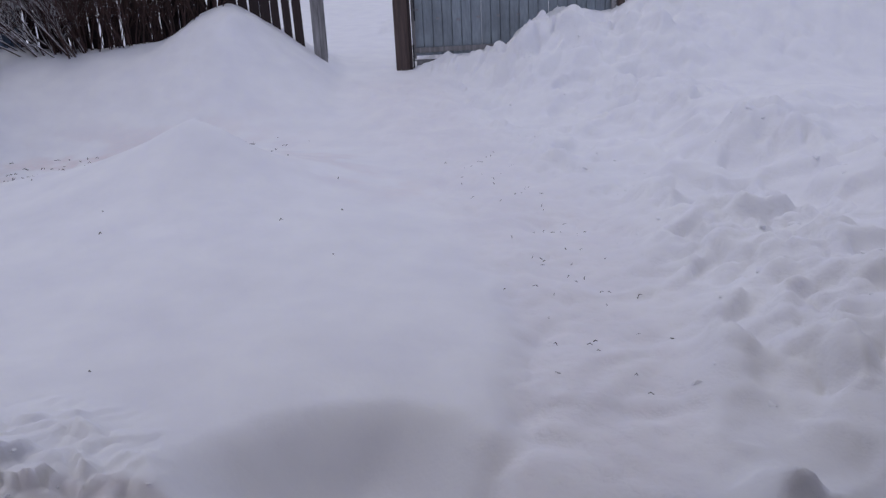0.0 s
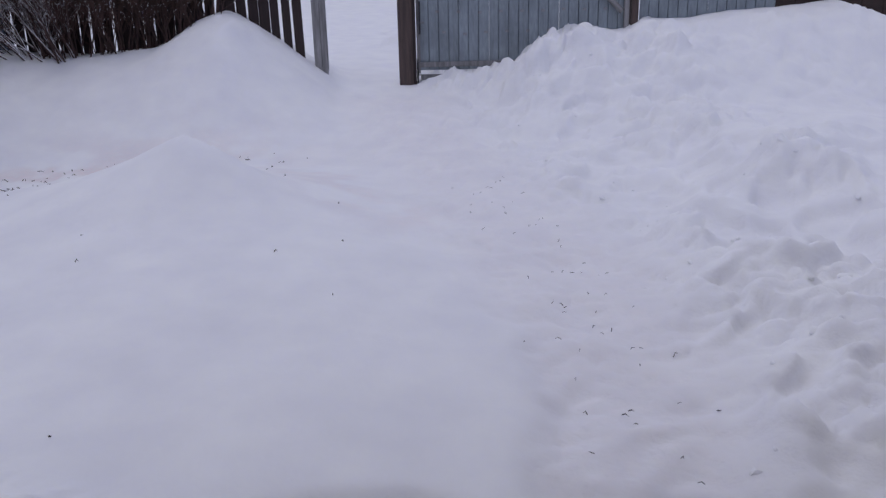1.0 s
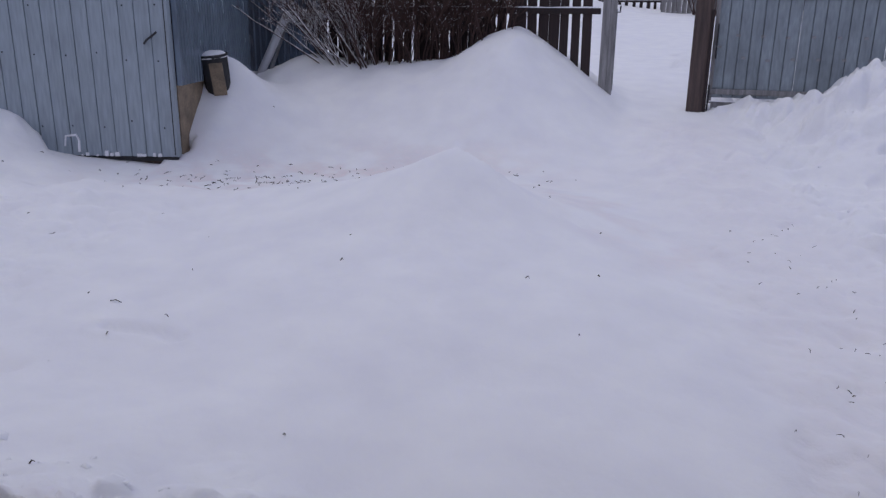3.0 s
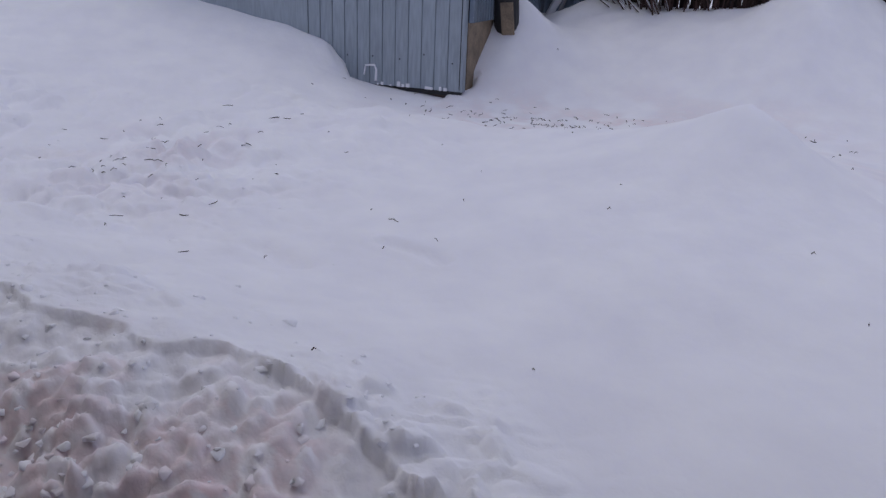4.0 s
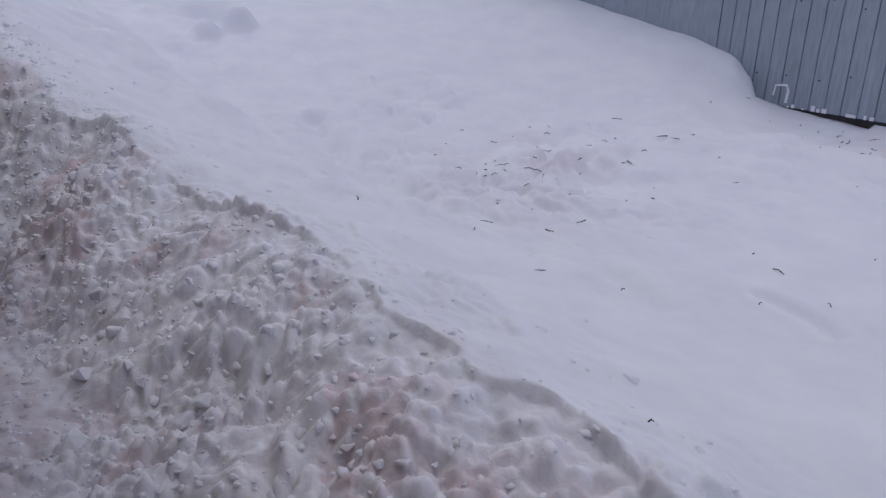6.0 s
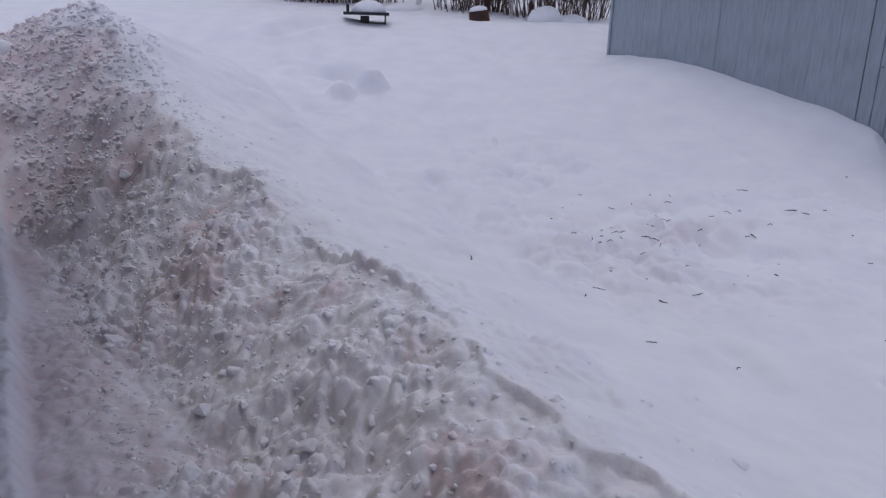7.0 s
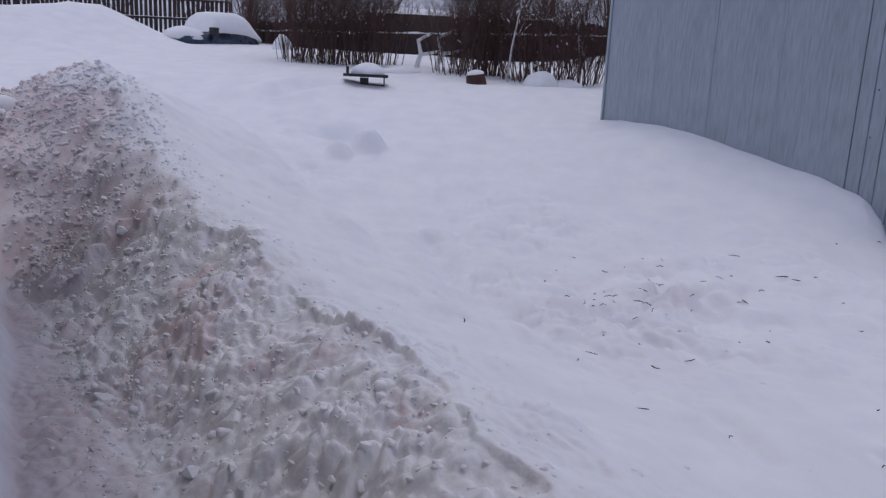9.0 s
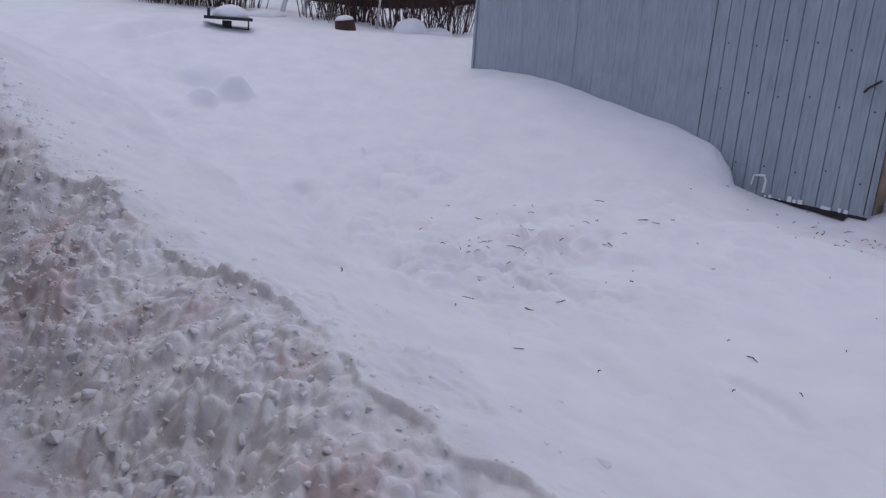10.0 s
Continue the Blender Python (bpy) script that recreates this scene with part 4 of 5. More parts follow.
def pine(x, y, z, h, seed):
    rng = random.Random(seed)
    ob = thing("pine_tree", pose(x, y, z), "dark distant conifer in falling snow", "tree", "trees behind the lane")
    part("trunk", rod([(0, 0, -0.3), (0, 0, h * 0.9)], [h * 0.018, h * 0.004], 6), BARK, ob)
    vs, fs = [], []
    for i in range(1300):
        t = rng.random() ** 0.8
        zz, r = h * (0.12 + 0.88 * t), h * 0.17 * (1.02 - t) * rng.uniform(0.5, 1.1)
        a = rng.uniform(0, 6.283)
        c, s = math.cos(a), math.sin(a)
        w = 0.012 * h * rng.uniform(0.5, 1)
        b = len(vs)
        vs += [(0, 0, zz + 0.02 * h), (r * c - w * s, r * s + w * c, zz - 0.03 * h), (r * c * 1.15, r * s * 1.15, zz - 0.05 * h), (r * c + w * s, r * s - w * c, zz - 0.03 * h), (r * c * 0.6, r * s * 0.6, zz + 0.012 * h)]
        fs += [(b, b + 1, b + 4), (b + 1, b + 2, b + 4), (b + 2, b + 3, b + 4), (b + 3, b, b + 4), (b, b + 3, b + 2, b + 1)]
    link("crown", mesh_from("crown", vs, fs, PINE), ob)
    return ob


for i, (be, r, h) in enumerate(((33.0, 62, 13), (31.0, 66, 14), (29.5, 60, 12), (28.0, 68, 14), (26.6, 64, 12), (35, 64, 13))):
    x, y, z = place(be, r)
    pine(x, y, z - 1, h, 70 + i)
for i, (be, r, h) in enumerate(((24.6, 34, 3.6), (25.6, 35, 3.2), (23.8, 36, 3.4), (20.9, 30, 2.0), (19.9, 31, 1.8))):
    x, y, z = place(be, r)
    bush("bare_tree", x, y, z, 90 + i, h, 9, 0.8, 12, 0.03, "bare brown tree beyond the gate", "tree", 60, 0.35, group="bare trees by the lane", tuft=0.05)


def village_house(bearing, r, turn, width, depth, wall, ridge, label, windows):
    x, y, z = place(bearing, r)
    ob = thing("village_house", pose(x, y, z - 0.3, 0, 0, turn), label, "house", "village houses")
    body = part("wall", box(-width / 2, -depth / 2, 0, width / 2, depth / 2, wall), HOUSEWOOD, ob)
    bm = bmesh.new()
    e = 0.45
    pts = [(-width / 2 - e, -depth / 2 - e, wall - 0.1), (-width / 2 - e, 0, ridge), (-width / 2 - e, depth / 2 + e, wall - 0.1)]
    vs = [bm.verts.new(p) for p in pts] + [bm.verts.new((-p[0], p[1], p[2])) for p in pts]
    tops = [bm.verts.new((v.co.x, v.co.y, v.co.z + 0.3)) for v in vs]
    for i, j in ((0, 1), (1, 2)):
        bm.faces.new((tops[i], tops[j], tops[j + 3], tops[i + 3]))
        bm.faces.new((vs[i + 3], vs[j + 3], vs[j], vs[i]))
    bm.faces.new((vs[0], tops[0], tops[3], vs[3]))
    bm.faces.new((vs[2], vs[5], tops[5], tops[2]))
    for k in (0, 3):
        bm.faces.new((vs[k], vs[k + 1], tops[k + 1], tops[k]))
        bm.faces.new((vs[k + 1], vs[k + 2], tops[k + 2], tops[k + 1]))
    roof = part("roof", bm, FLUFF, ob, "roof under thick snow")
    part("chimney", box(-0.12, 0.3, ridge - 0.5, 0.12, 0.54, ridge + 0.9, 0.02), STEEL, roof)
    for s in (-1, 1):
        gab = bmesh.new()
        t = [gab.verts.new((s * (width / 2 - 0.01), yy, zz)) for yy, zz in ((-depth / 2, wall - 0.02), (depth / 2, wall - 0.02), (0, ridge - 0.15))]
        gab.faces.new(t)
        part("gable", gab, HOUSEWOOD, ob)
    for i in range(windows):
        cx = -width / 2 + width * (i + 0.5) / windows
        w = part("window", box(cx - 0.42, -depth / 2 - 0.06, wall - 1.5, cx + 0.42, -depth / 2 - 0.005, wall - 0.35, 0.02), WHITE, ob, "pale carved window surround")
        part("pane", box(cx - 0.26, -depth / 2 - 0.07, wall - 1.4, cx + 0.26, -depth / 2 - 0.055, wall - 0.65), DARKGLASS, w)
        part("crown_board", box(cx - 0.3, -depth / 2 - 0.06, wall - 0.35, cx + 0.3, -depth / 2 - 0.01, wall - 0.15, 0.03), WHITE, w)
    return ob


village_house(5.6, 44, 8, 13, 7, 2.7, 5.0, "dark timber village house with white window surrounds and snowy roof", 7)
village_house(16.4, 42, 35, 5, 4.5, 1.15, 3.1, "low dark shed with a snow-covered gable roof", 0)
village_house(14.6, 62, 8, 6, 5, 1.6, 3.2, "far dark house under snow", 2)
hill = bmesh.new()
for i in range(61):
    a = radians(-30 + 3.5 * i)
    for r, k in ((95, 0), (130, 0.7), (190, 1.0)):
        xx, yy = -r * math.sin(a), r * math.cos(a)
        hill.verts.new((xx, yy, gz(xx, yy) - 1.5 + k * (7 + 3 * noise.noise(Vector((a * 2.2, k, 0))))))
hill.verts.ensure_lookup_table()
for i in range(60):
    for k in range(2):
        hill.faces.new([hill.verts[j] for j in (i * 3 + k, i * 3 + 3 + k, i * 3 + 4 + k, i * 3 + 1 + k)])
tagged(part("backdrop", hill, HILL, None, "", True), "low snowy hills hazy in the distance", "hill", kind="structure")

# ---- west side: garden fence, hedge, table, car ----


def west(bearing, r, z=None):
    a = radians(bearing)
    x, y = -0.85 - r * math.sin(a), 0.88 + r * math.cos(a)
    return x, y, gz(x, y) if z is None else z


# dark board fence behind the bushes
x0, y0, z0 = west(118, 31)
x1, y1, z1 = west(84, 24)
ang = math.degrees(math.atan2(y1 - y0, x1 - x0))
flen = math.hypot(x1 - x0, y1 - y0)
gf = thing("garden_fence", pose(x0, y0, 0, 0, 0, ang), "dark board fence with snow along its rails behind bushes", "fence")
nb = 88
me = mesh_from("board", *lists(box(-0.11, -0.015, 0, 0.11, 0.015, 1)), BROWN)
rnd = random.Random(15)
for k in range(nb):
    ob = link("board", me, gf)
    t = (k + 0.5) / nb
    zb = z0 + (z1 - z0) * t - 0.5
    ob.matrix_basis = pose(flen * t, 0, zb) @ Matrix.Diagonal((flen / nb / 0.225, 1, 1.15 + rnd.uniform(-0.06, 0.06), 1))
for dz in (0.6,):
    bm = snow_strip(0, flen, -0.1, -0.018, 0, 0.12, dz)
    rl = box(0, -0.08, -0.1, flen, -0.018, 0.0, 0.0)
    for b, mt, nm in ((bm, FLUFF, "rail_snow"), (rl, BROWN, "rail")):
        for v in b.verts:
            v.co.z += z0 + (z1 - z0) * v.co.x / flen + dz - 0.3
        part(nm, b, mt, gf)
hedge_rng = random.Random(21)
hi = 0
for be0, be1, rr, n, hh in ((105.6, 112.9, 21.3, 14, 3.1), (97.2, 101.2, 19.8, 8, 3.1), (90.5, 96.3, 19.0, 9, 3.2), (113.3, 115.6, 29.0, 5, 3.2)):
    for k in range(n):
        be = be0 + (be1 - be0) * (k + 0.5) / n + hedge_rng.uniform(-0.3, 0.3)
        x, y, z = west(be, rr + hedge_rng.uniform(-0.6, 0.8))
        bush("bush", x, y, z - 0.1, 200 + hi, hh * hedge_rng.uniform(0.75, 1.1), 16, 1.3, 12, 0.014, "bare reddish-brown bush standing in deep snow", "bush", 8, 0.28, sub=3, material=HEDGE, group="bushes along the garden fence", tuft=0.025)
        hi += 1
for be, r, h in ((97.0, 18.6, 3.2), (91.9, 18.8, 2.6), (100.2, 20.5, 2.2)):
    x, y, z = west(be, r)
    bush("birch_sapling", x, y, z - 0.1, 300 + hi, h, 1, 0.05, 10, 0.045, "thin pale snow-crusted sapling", "tree", 40, 0.05, material=BIRCH, group="saplings by the garden fence", tuft=0.035)
    hi += 1
for be, r, h, s in ((102.2, 20.5, 0.9, 5), (103.6, 20.8, 0.8, 7)):
    x, y, z = west(be, r)
    lb = thing("snowy_stump", pose(x, y, z - 0.1, 0, 0, 20 * s), "broken forked branch caked with snow", "branch")
    part("limb", rod([(0, 0, 0), (0.15, 0, h * 0.6), (0.05, 0, h), (0.5, 0.05, h * 1.25)], [0.07, 0.06, 0.05, 0.04], 7), FLUFF, lb, "", True)
    part("fork", rod([(0.15, 0, h * 0.55), (0.5, 0.02, h * 0.62), (0.72, 0, h * 0.7)], [0.05, 0.045, 0.03], 7), FLUFF, lb, "", True)

# little table with a cap of snow
x, y, _ = west(107.2, 16.5)
zt = 1.95
tb = thing("garden_table", pose(x, y, zt - 0.13, 0, 0, 107), "small dark table with a dome of snow sunk in the drift", "table")
part("tabletop", box(-0.46, -0.3, 0.14, 0.46, 0.3, 0.20, 0.01), BLACK, tb)
part("pedestal", box(-0.12, -0.06, -0.45, 0.06, 0.06, 0.13, 0.01), BLACK, tb)
# thin black bar at snow level below the tabletop
part("low_dark_bar", box(-0.30, -0.02, -0.04, 0.40, 0.02, -0.005, 0.006), BLACK, tb)
part("leg", box(0.37, -0.02, -0.3, 0.40, 0.02, 0.14, 0.004), BLACK, tb)
part("peg", box(-0.40, -0.3, 0.20, -0.34, -0.24, 0.34, 0.006), BLACK, tb)
part("snow_cap", heap(0.36, 0.29, 0.25, 7, 0.08), FLUFF, tb, "dome of snow", True).location = (0.05, 0, 0.19)
# rusty barrel in the drift
x, y, z = west(99.1, 17.6)
rb = thing("barrel", pose(x, y, z - 0.1, 8, 4, 0), "rusty red barrel sunk in snow with a snow cap", "barrel")
part("drum", rod([(0, 0, -0.2), (0, 0, 0.02), (0, 0, 0.08), (0, 0, 0.3)], [0.22, 0.22, 0.23, 0.21], 14), BRICKRED, rb)
part("snow_cap", heap(0.2, 0.2, 0.12, 9, 0.1), FLUFF, rb, "", True).location = (0, 0, 0.29)
for i, (be, r, a, b, c, dz) in enumerate(((94.5, 18.0, 0.5, 0.4, 0.38, 0), (113.1, 24.5, 0.3, 0.3, 0.5, 0), (92.6, 18.2, 0.45, 0.4, 0.22, 0), (104.6, 19.5, 0.7, 0.5, 0.2, 0))):
    x, y, z = west(be, r)
    ob = part("snow_lump", heap(a, b, c, 20 + i), FLUFF, None, "", True)
    ob.location = (x, y, z - 0.05)
    tagged(ob, "rounded lump of fresh snow over something buried", "snow")

# car buried in snow


def build_car():
    x, y, z = west(118.0, 27)
    car = thing("parked_car", pose(x, y, z - 0.68, 0, 0, 160) @ Matrix.Diagonal((0.78, 0.85, 0.85, 1)), "dark-blue parked car buried under thick snow", "car")
    prof = [(-2.0, 0.25), (-2.05, 0.7), (-1.95, 0.92), (-0.9, 1.0), (-0.35, 1.42), (1.2, 1.45), (1.75, 1.0), (1.98, 0.9), (2.0, 0.3)]
    bm = bmesh.new()
    L0 = [bm.verts.new((a, -0.8 + (0.12 if c > 1.1 else 0), c)) for a, c in prof]
    L1 = [bm.verts.new((a, 0.8 - (0.12 if c > 1.1 else 0), c)) for a, c in prof]
    for i in range(len(prof) - 1):
        bm.faces.new((L0[i], L0[i + 1], L1[i + 1], L1[i]))
    bm.faces.new(L0[::-1])
    bm.faces.new(L1)
    bm.faces.new((L0[0], L1[0], L1[-1], L0[-1]))
    bmesh.ops.bevel(bm, geom=bm.edges[:], offset=0.05, segments=2, affect="EDGES")
    body = part("body", bm, CARBLUE, car, "", True)
    part("side_window", box(-0.42, -0.80, 0.98, 0.3, -0.74, 1.34, 0.02), DARKGLASS, body)
    part("mirror", box(-0.85, -1.12, 0.98, -0.62, -0.80, 1.3, 0.03), BLACK, body)
    cap = bmesh.new()
    prof2 = [(-0.75, 1.05), (-0.45, 1.75), (-0.1, 1.92), (0.8, 1.95), (1.3, 1.82), (1.75, 1.35), (1.98, 1.12), (2.02, 0.88)]
    rows = []
    for a, c in prof2:
        rows.append([cap.verts.new((a, yy, c * k + (1 - k) * 0.95)) for yy, k in ((-0.92, 0.2), (-0.86, 0.75), (-0.6, 0.98), (0, 1.0), (0.6, 0.98), (0.86, 0.75), (0.92, 0.2))])
    for r, s in zip(rows, rows[1:]):
        for j in range(6):
            cap.faces.new((r[j], s[j], s[j + 1], r[j + 1]))
        cap.faces.new((r[6], s[6], s[0], r[0]))
    cap.faces.new(rows[0][::-1])
    cap.faces.new(rows[-1])
    bmesh.ops.bevel(cap, geom=cap.edges[:], offset=0.03, segments=2, affect="EDGES")
    part("snow_cap", cap, FLUFF, car, "thick rounded cover of snow", True)
    part("hood_snow", heap(0.8, 0.85, 0.45, 4, 0.08), FLUFF, car, "snow on the bonnet", True).location = (-1.4, 0, 0.85)
    for sx in (-1.25, 1.25):
        for sy in (-0.78, 0.78):
            wh = part("wheel", rod([(sx, sy - 0.09, 0.3), (sx, sy + 0.09, 0.3)], 0.3, 16), BLACK, car)
            part("rim", rod([(sx, sy - 0.1, 0.3), (sx, sy + 0.1, 0.3)], 0.17, 12), STEEL, wh)
    return car


build_car()
# the far picket fence
x0, y0, z0 = west(137, 42)
x1, y1, z1 = west(116.5, 36)
ang = math.degrees(math.atan2(y1 - y0, x1 - x0))
flen = math.hypot(x1 - x0, y1 - y0)
picket_fence(0, flen, pose(x0, y0, 0, 0, 0, ang), "far dark picket fence along the garden end", 3.2, 5.15, (4.0, 4.8), pitch=0.2)
for i, (be, r, z, wd, rg) in enumerate(((103.6, 48, None, 6, 0), (97.0, 40, None, 4.5, 0))):
    x, y, z = west(be, r)
    ob = thing("neighbour_shed", pose(x, y, z - 0.3, 0, 0, be - 90), "dark neighbouring shed with a snow-covered roof", "shed")
    hgt = (5.55 if i == 0 else 4.9) - (z - 0.3)
    part("wall", box(-1.6, -wd / 2, -0.5, 1.6, wd / 2, hgt), HOUSEWOOD, ob)
    bm = bmesh.new()
    c = [bm.verts.new(p) for p in ((-1.8, -wd / 2 - 0.2, hgt), (1.8, -wd / 2 - 0.2, hgt), (1.8, wd / 2 + 0.2, hgt), (-1.8, wd / 2 + 0.2, hgt))]
    t = [bm.verts.new((p.co.x * 0.3, p.co.y * 0.3, hgt + (0.42 if i == 0 else 0.62))) for p in c]
    bm.faces.new(c[::-1])
    bm.faces.new(t)
    for k in range(4):
        bm.faces.new((c[k], c[(k + 1) % 4], t[(k + 1) % 4], t[k]))
    part("roof", bm, FLUFF, ob, "hipped roof under snow")
for i, (be, r, h) in enumerate(((90, 60, 9), (94, 64, 10), (98.5, 70, 9), (106.5, 66, 10), (109, 60, 9), (112, 66, 10), (115.5, 70, 11), (119, 66, 9), (124, 72, 10), (129, 70, 11))):
    x, y, z = west(be, r)
    bush("far_tree", x, y, z - 0.5, 400 + i, h, 7, 1.2, 14, 0.09, "bare distant tree against the pale sky", "tree", 0, 0.3, group="far bare trees")
x, y, z = west(131.8, 19)
bush("twig_shrub", x, y, z, 500, 0.8, 8, 0.5, 6, 0.006, "thin dry shrub poking out of the snow", "shrub", 30, 0.4)

# ---- the house: timber wall, open porch ----


def house_place(w, n, z=0.0):
    return Vector((WALL_W[0] * w + WALL_N[0] * n, WALL_W[1] * w + WALL_N[1] * n, z))


HM = Matrix(((WALL_W[0], WALL_N[0], 0, 0), (WALL_W[1], WALL_N[1], 0, 0), (0, 0, 1, 0), (0, 0, 0, 1)))
house = thing("house", Matrix.Identity(4), "aged yellow timber house with an open porch", "house")


def house_part(name, w0, n0, z0, w1, n1, z1, material, parent=house, label="", bevel=0.0):
    b = box(w0, n0, z0, w1, n1, z1, bevel)
    bmesh.ops.transform(b, matrix=HM, verts=b.verts)
    return part(name, b, material, parent, label)


END = 8.55
for k in range(16):
    z = -0.2 + 0.19 * k
    house_part("log", 0.72, WALL_AT, z, END, WALL_AT + 0.2, z + 0.183, LOG, bevel=0.035)
    house_part("log", -5.0, WALL_AT, z, -1.75, WALL_AT + 0.2, z + 0.183, LOG, bevel=0.035)
house_part("corner_board", END - 0.02, WALL_AT - 0.03, -0.2, END + 0.03, WALL_AT + 0.25, 2.85, LOG, label="split weathered corner board", bevel=0.01)
house_part("jamb", 0.62, WALL_AT + 0.03, -0.2, 0.72, WALL_AT + 0.2, 2.6, LOG, bevel=0.01)
house_part("jamb", -1.75, WALL_AT + 0.03, -0.2, -1.65, WALL_AT + 0.2, 2.6, LOG, bevel=0.01)
house_part("lintel", -1.75, WALL_AT, 2.6, 0.72, WALL_AT + 0.2, 2.84, LOG, bevel=0.01)
house_part("porch_floor", -1.75, WALL_AT + 0.05, 0.05, 0.72, 2.2, 0.2, GREYWOOD)
house_part("end_wall", END - 0.2, WALL_AT + 0.2, -0.2, END, 5.0, 2.84, LOG)
house_part("end_wall", -5.0, WALL_AT + 0.2, -0.2, -4.8, 5.0, 2.84, LOG)
house_part("back_wall", -5.0, 5.0, -0.2, END, 5.2, 2.84, LOG)
house_part("porch_wall", 0.72, WALL_AT + 0.2, -0.1, 0.84, 2.2, 2.84, LOG)
house_part("porch_wall", -1.87, WALL_AT + 0.2, -0.1, -1.75, 2.2, 2.84, LOG)
house_part("porch_wall", -1.87, 2.2, -0.1, 0.84, 2.32, 2.84, LOG)
house_part("ceiling", -5.0, WALL_AT, 2.84, END, 5.2, 2.95, GREYWOOD)
# roof stays out of view; its deep eave is added to darken the trench
roof = house_part("roof", -5.2, WALL_AT - 0.95, 2.95, END + 0.2, 5.4, 3.1, GREYWOOD, label="low unseen roof under snow, eave widened to shade the trench")
house_part("roof_snow", -5.2, WALL_AT - 0.92, 3.1, END + 0.2, 5.4, 3.5, FLUFF, roof, "thick snow", 0.1)

# shovel-like tool with a black socket standing in the pile
x, y, z = west(131.5, 11.2)
tool = thing("tool", pose(x, y, z, 3, -4, 215) @ Matrix.Diagonal((0.85, 0.85, 0.9, 1)), "yellow wooden handle in a black socket with a bent rod", "tool")
part("handle", rod([(0, 0, 0.2), (0, 0, 0.34), (0, 0, 0.64), (0, 0, 0.66)], [0.038, 0.036, 0.025, 0.022], 10), YELLOW, tool)
part("socket", rod([(0, 0, -0.12), (0, 0, 0.0), (0, 0, 0.2)], [0.035, 0.055, 0.05], 10), BLACK, tool, "black socket")
part("bent_rod", rod([(0, 0, 0.44), (-0.14, 0.06, 0.45), (-0.22, 0.09, 0.52), (-0.27, 0.1, 0.8), (-0.29, 0.1, 1.1)], 0.014, 8), STEEL, tool, "grey bent rod", True)
x, y = -8.5, -5.92
z = gz(x, y) + 0.02
stick = part("stick", rod([(-0.25, 0, 0.02), (0.0, 0.02, 0.03), (0.2, 0, 0.01), (0.45, 0.05, 0.03)], [0.02, 0.035, 0.025, 0.01], 7), BLACK, None)
stick.location = (x, y, z)
tagged(stick, "dark broken branch lying at the pile", "branch")
ob = part("snow_lump", heap(0.24, 0.2, 0.17, 33, 0.15), FLUFF, None, "", True)
ob.location = (-8.85, -6.1, gz(-8.85, -6.1) - 0.04)
tagged(ob, "rounded lump of snow beside the dirty pile", "snow")

# ---- snow crumbs, clods, footprints' litter ----
clod_meshes = []
for k in range(10):
    rng = random.Random(600 + k)
    bm = bmesh.new()
    sc = (rng.uniform(0.8, 1.25), rng.uniform(0.7, 1.05), rng.uniform(0.55, 0.85))
    for _ in range(13):
        d = Vector((rng.gauss(0, 1), rng.gauss(0, 1), rng.gauss(0, 1))).normalized() * rng.uniform(0.8, 1.1)
        bm.verts.new((d.x * sc[0], d.y * sc[1], d.z * sc[2]))
    bmesh.ops.convex_hull(bm, input=bm.verts[:])
    bmesh.ops.delete(bm, geom=[v for v in bm.verts if not v.link_faces], context="VERTS")
    bmesh.ops.bevel(bm, geom=bm.edges[:], offset=0.1, segments=1, affect="EDGES", clamp_overlap=True)
    bmesh.ops.triangulate(bm, faces=bm.faces[:])
    me = bpy.data.meshes.new("clod")
    bm.to_mesh(me)
    bm.free()
    clod_meshes.append((np.array([v.co[:] for v in me.vertices]), np.array([p.vertices[:] for p in me.polygons])))
    bpy.data.meshes.remove(me)


def scatter(name, spots, label):
    """Clods joined into one mesh: spots of (x, y, size, sink, share of the ground's dirt)."""
    rng = np.random.RandomState(11)
    arr = np.array(spots)
    zs, soiled, _ = snow_height(arr[:, 0], arr[:, 1])
    V, Fc, D, base = [], [], [], 0
    for (x, y, s, sink, d), z, grime in zip(spots, zs, soiled):
        v, f = clod_meshes[rng.randint(10)]
        a, tilt = rng.uniform(0, 6.283), rng.uniform(-0.5, 0.5)
        R = np.array(((math.cos(a), -math.sin(a), 0), (math.sin(a), math.cos(a), 0), (0, 0, 1))) @ np.array(((1, 0, 0), (0, math.cos(tilt), -math.sin(tilt)), (0, math.sin(tilt), math.cos(tilt))))
        V.append(v @ R.T * s + (x, y, z + s * (0.35 - sink)))
        Fc.append(f + base)
        D.append(np.full(len(v), d * grime))
        base += len(v)
    V, Fc, D = np.concatenate(V), np.concatenate(Fc), np.concatenate(D)
    me = bpy.data.meshes.new(name)
    me.vertices.add(len(V))
    me.vertices.foreach_set("co", V.ravel().astype(np.float32))
    me.loops.add(Fc.size)
    me.loops.foreach_set("vertex_index", Fc.ravel().astype(np.int32))
    me.polygons.add(len(Fc))
    me.polygons.foreach_set("loop_start", (np.arange(len(Fc)) * 3).astype(np.int32))
    me.polygons.foreach_set("use_smooth", np.ones(len(Fc), bool))
    at = me.attributes.new("dirt_and_shade", "FLOAT", "POINT")
    at.data.foreach_set("value", D.astype(np.float32))
    me.materials.append(SNOW)
    me.update(calc_edges=True)
    return tagged(new(name, me), label, "snow", kind="stuff")


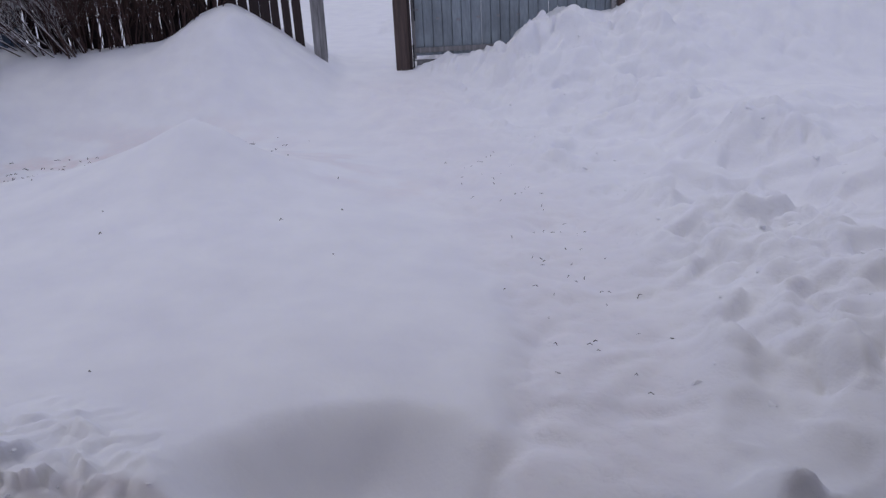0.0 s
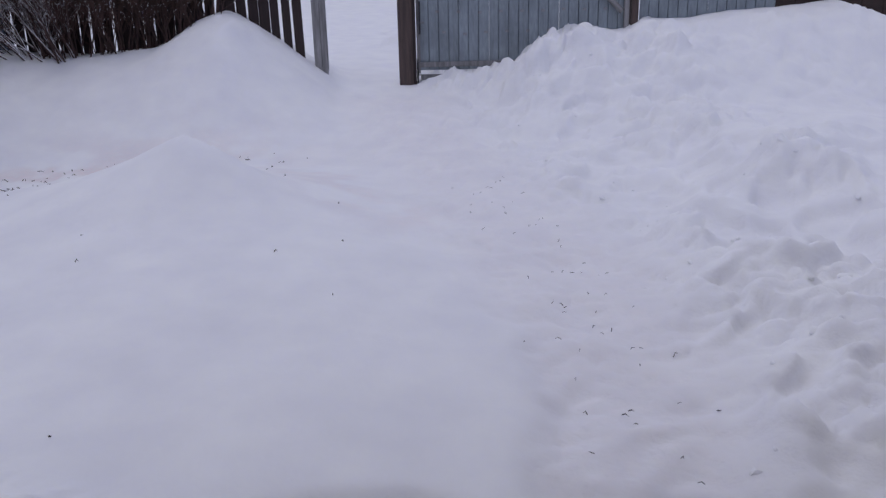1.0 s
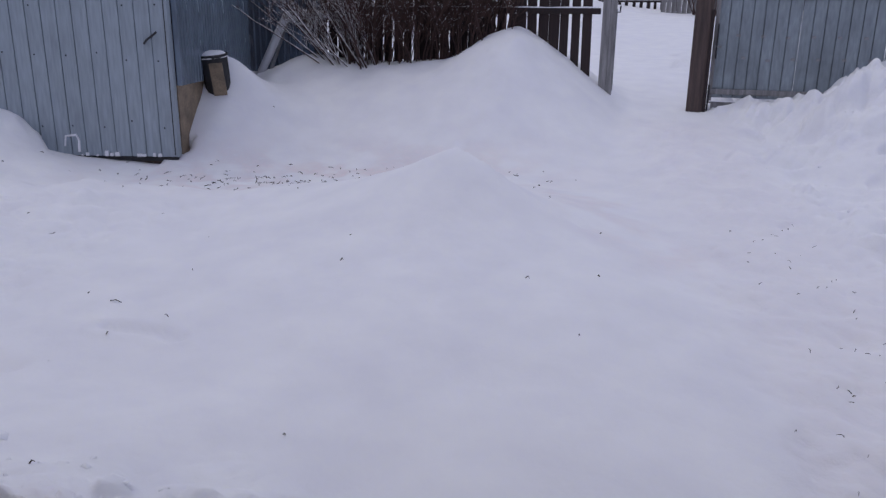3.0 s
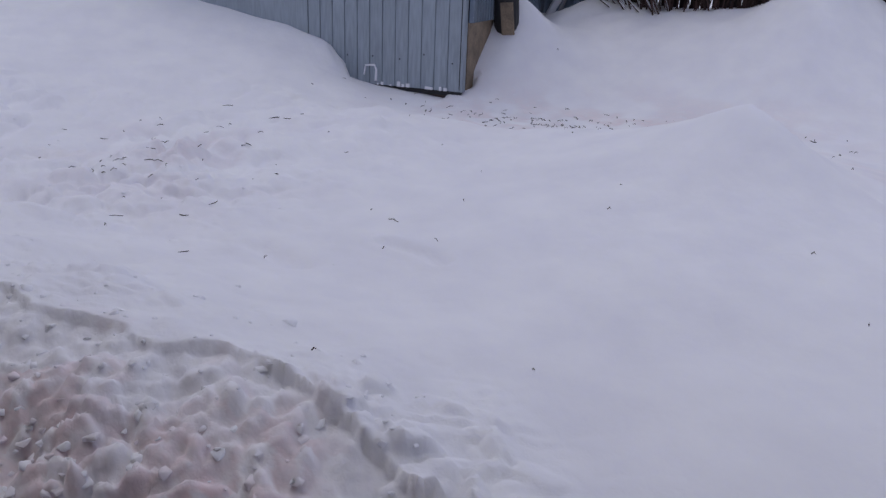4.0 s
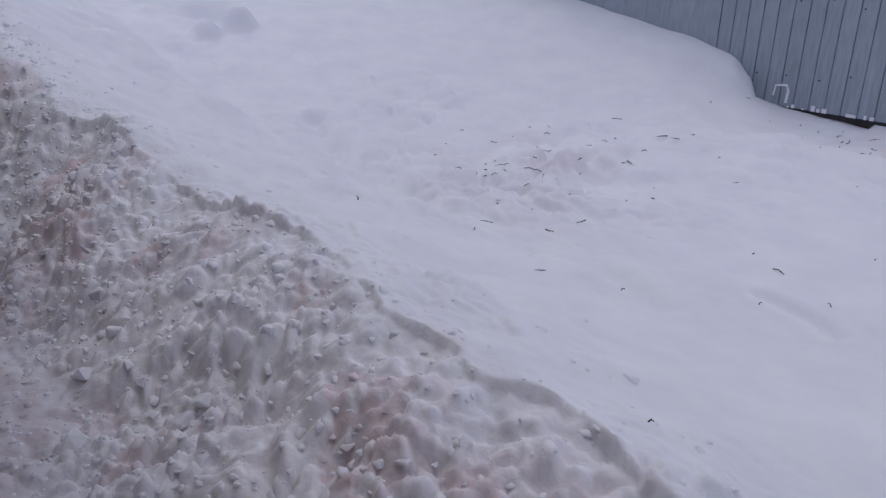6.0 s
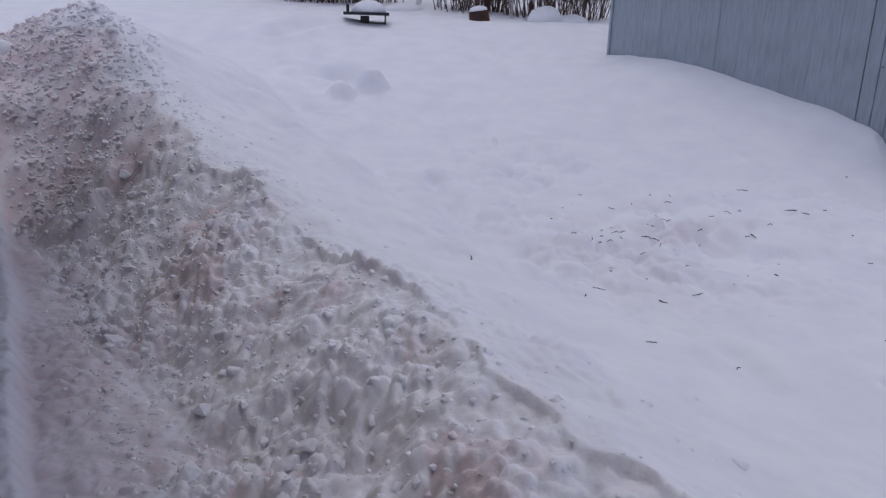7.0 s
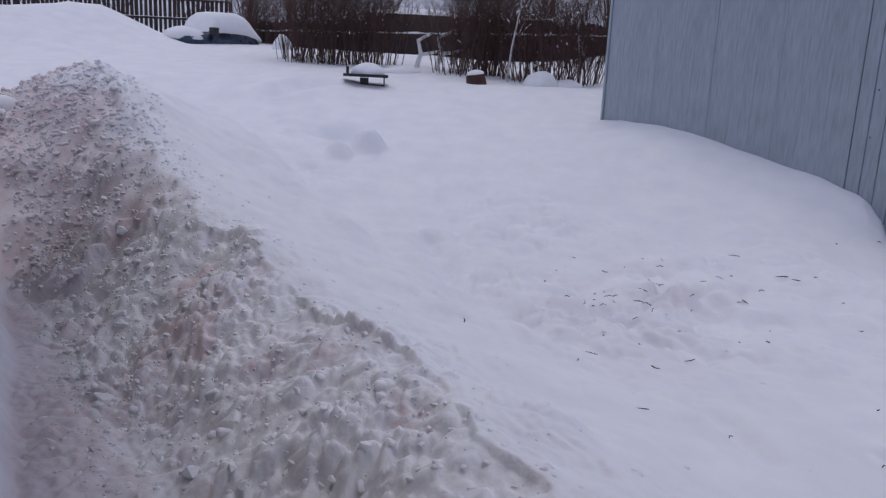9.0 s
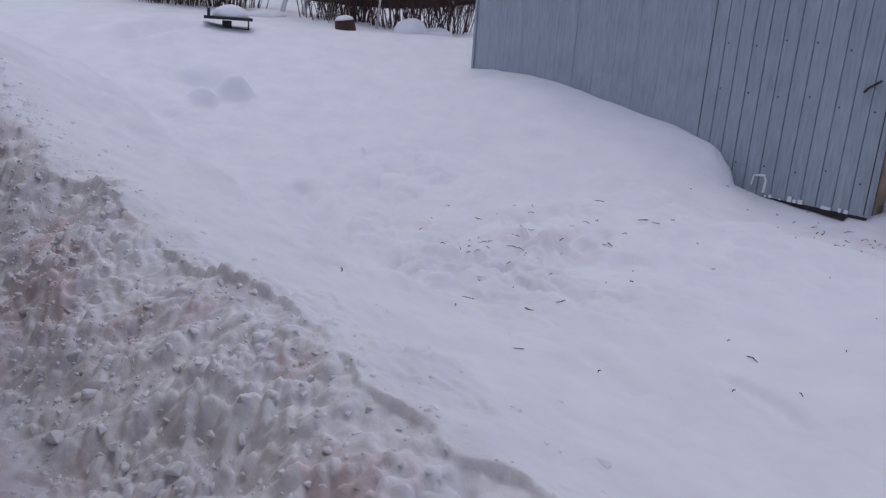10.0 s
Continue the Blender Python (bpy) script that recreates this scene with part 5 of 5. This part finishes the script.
rng = np.random.RandomState(5)
spots = []
for _ in range(4400):
    w = 0.3 + 11.4 * rng.uniform() ** 0.8
    far = np.clip((w - 8.3) / 2.0, 0, 1)
    n = -3.0 + 1.5 * rng.beta(1.5, 1.1) + 0.45 * far
    s = 0.011 + 0.05 * rng.beta(1.0, 4.2) + 0.016 * far
    p = house_place(w, n)
    spots.append((p.x, p.y, s, rng.uniform(0.35, 1.0), rng.choice([0.0, 0.5, 0.9, 1.1])))
for _ in range(1300):
    p = house_place(rng.uniform(7.6, 11.6), -2.95 + 1.75 * rng.beta(1.3, 1.3))
    spots.append((p.x, p.y, 0.02 + 0.07 * rng.beta(1.0, 3.5), rng.uniform(0.3, 0.9), rng.choice([0.1, 0.7, 1.0, 1.1])))
for _ in range(260):
    w = rng.uniform(0.8, 9.5)
    p = house_place(w, -3.0 - 0.3 * abs(rng.normal()) + 0.04 * w)
    spots.append((p.x, p.y, 0.01 + 0.045 * rng.beta(1.0, 4.0), rng.uniform(0.5, 1.0), rng.choice([0.0, 1.0])))
for _ in range(420):
    p = house_place(rng.uniform(1.0, 9.0), -1.6 + rng.normal(0, 0.13))
    spots.append((p.x, p.y, 0.008 + 0.05 * rng.beta(1.0, 5.0), rng.uniform(0.2, 0.6), rng.choice([0.2, 0.6, 1.0])))
scatter("snow_clods", spots, "crumbled dirty snow clods on the shovelled bank")
spots = []
for _ in range(130):
    t = rng.uniform(0.12, 0.8)
    k = t * (len(LANE) - 1)
    i = int(k)
    px, py = LANE[i][0] + (LANE[i + 1][0] - LANE[i][0]) * (k - i), LANE[i][1] + (LANE[i + 1][1] - LANE[i][1]) * (k - i)
    o = rng.uniform(0.4, 3.2)
    spots.append((px + o * 0.85, py + o * 0.5, 0.02 + 0.07 * rng.beta(1, 4), rng.uniform(0.6, 0.95), 0.0))
for _ in range(90):
    w, n = rng.uniform(1, 9.5), -2.9 - abs(rng.normal(0, 0.45))
    p = house_place(w, n)
    spots.append((p.x, p.y, 0.012 + 0.05 * rng.beta(1, 5), rng.uniform(0.5, 0.95), 0.05))
for _ in range(80):
    spots.append((-7.6 + rng.normal(0, 1.4), 1.4 + rng.normal(0, 1.0), 0.012 + 0.05 * rng.beta(1, 4), rng.uniform(0.6, 0.95), 0.0))
scatter("snow_crumbs", spots, "loose white snow crumbs beside the path")
# larger blocks of snow fallen at the foot of the shovelled bank
rng = np.random.RandomState(9)
for i in range(42):
    v, f = clod_meshes[i % 10]
    w, n = 1.4 + 0.18 * i + rng.uniform(-0.1, 0.1), -1.85 + rng.uniform(-0.4, 0.28)
    s = 0.035 + 0.065 * rng.uniform() ** 2
    p = house_place(w, n)
    ob = link("snow_chunk", mesh_from("snow_chunk", v * s, f, FLUFF))
    ob.matrix_basis = pose(p.x, p.y, gz(p.x, p.y) + 0.15 * s, rng.uniform(-20, 20), rng.uniform(-20, 20), rng.uniform(0, 360))
    tagged(ob, "white block of broken snow at the bank foot", "snow", "snow blocks along the trench")

# twigs and straw blown over the snow
bm = bmesh.new()
rnd = random.Random(77)


def twig(x, y, ln, r):
    a = rnd.uniform(0, 6.283)
    z = gz(x, y) + r * 0.6
    d = Vector((math.cos(a), math.sin(a), 0)) * ln / 2
    k = Vector((-d.y, d.x, 0)) * rnd.uniform(-0.4, 0.4)
    p = Vector((x, y, z))
    rod([p - d, p + k + Vector((0, 0, rnd.uniform(0, 0.02))), p + d + Vector((0, 0, rnd.uniform(0, 0.015)))], [r, r, r * 0.5], 4, bm)


for _ in range(55):
    twig(-7.4 + rnd.gauss(0, 0.9), 1.5 + rnd.gauss(0, 0.65), rnd.uniform(0.02, 0.11), rnd.uniform(0.0025, 0.005))
for x, y, ln in ((-8.65, 2.76, 0.17), (-9.45, 2.42, 0.12), (-7.67, 2.24, 0.13), (-8.2, 2.5, 0.1), (-6.85, 0.31, 0.1), (-6.7, 0.45, 0.08), (-8.7, 1.06, 0.1), (-5.2, 1.26, 0.07), (-9.9, 7.2, 0.15)):
    twig(x, y, ln, 0.03 * ln + 0.001)
for _ in range(210):
    t = rnd.gauss(0, 1.3)
    twig(-7.9 + 0.75 * t + rnd.gauss(0, 0.3), 6.4 + 0.66 * t + rnd.gauss(0, 0.35), rnd.uniform(0.02, 0.03 + 0.14 * rnd.random() ** 2), rnd.uniform(0.0025, 0.006))
for _ in range(60):
    k = rnd.uniform(1.5, 4.2)
    i = int(k)
    twig(LANE[i][0] + (LANE[i + 1][0] - LANE[i][0]) * (k - i) + rnd.gauss(0, 0.22), LANE[i][1] + (LANE[i + 1][1] - LANE[i][1]) * (k - i) + rnd.gauss(0, 0.2), rnd.uniform(0.012, 0.045), rnd.uniform(0.0012, 0.003))
for _ in range(22):
    twig(rnd.uniform(-9, -2), rnd.uniform(0.5, 7), rnd.uniform(0.012, 0.03), rnd.uniform(0.002, 0.004))
tagged(part("twig_litter", bm, STRAW), "dark twigs and straw scattered over the snow", "twigs", kind="stuff")
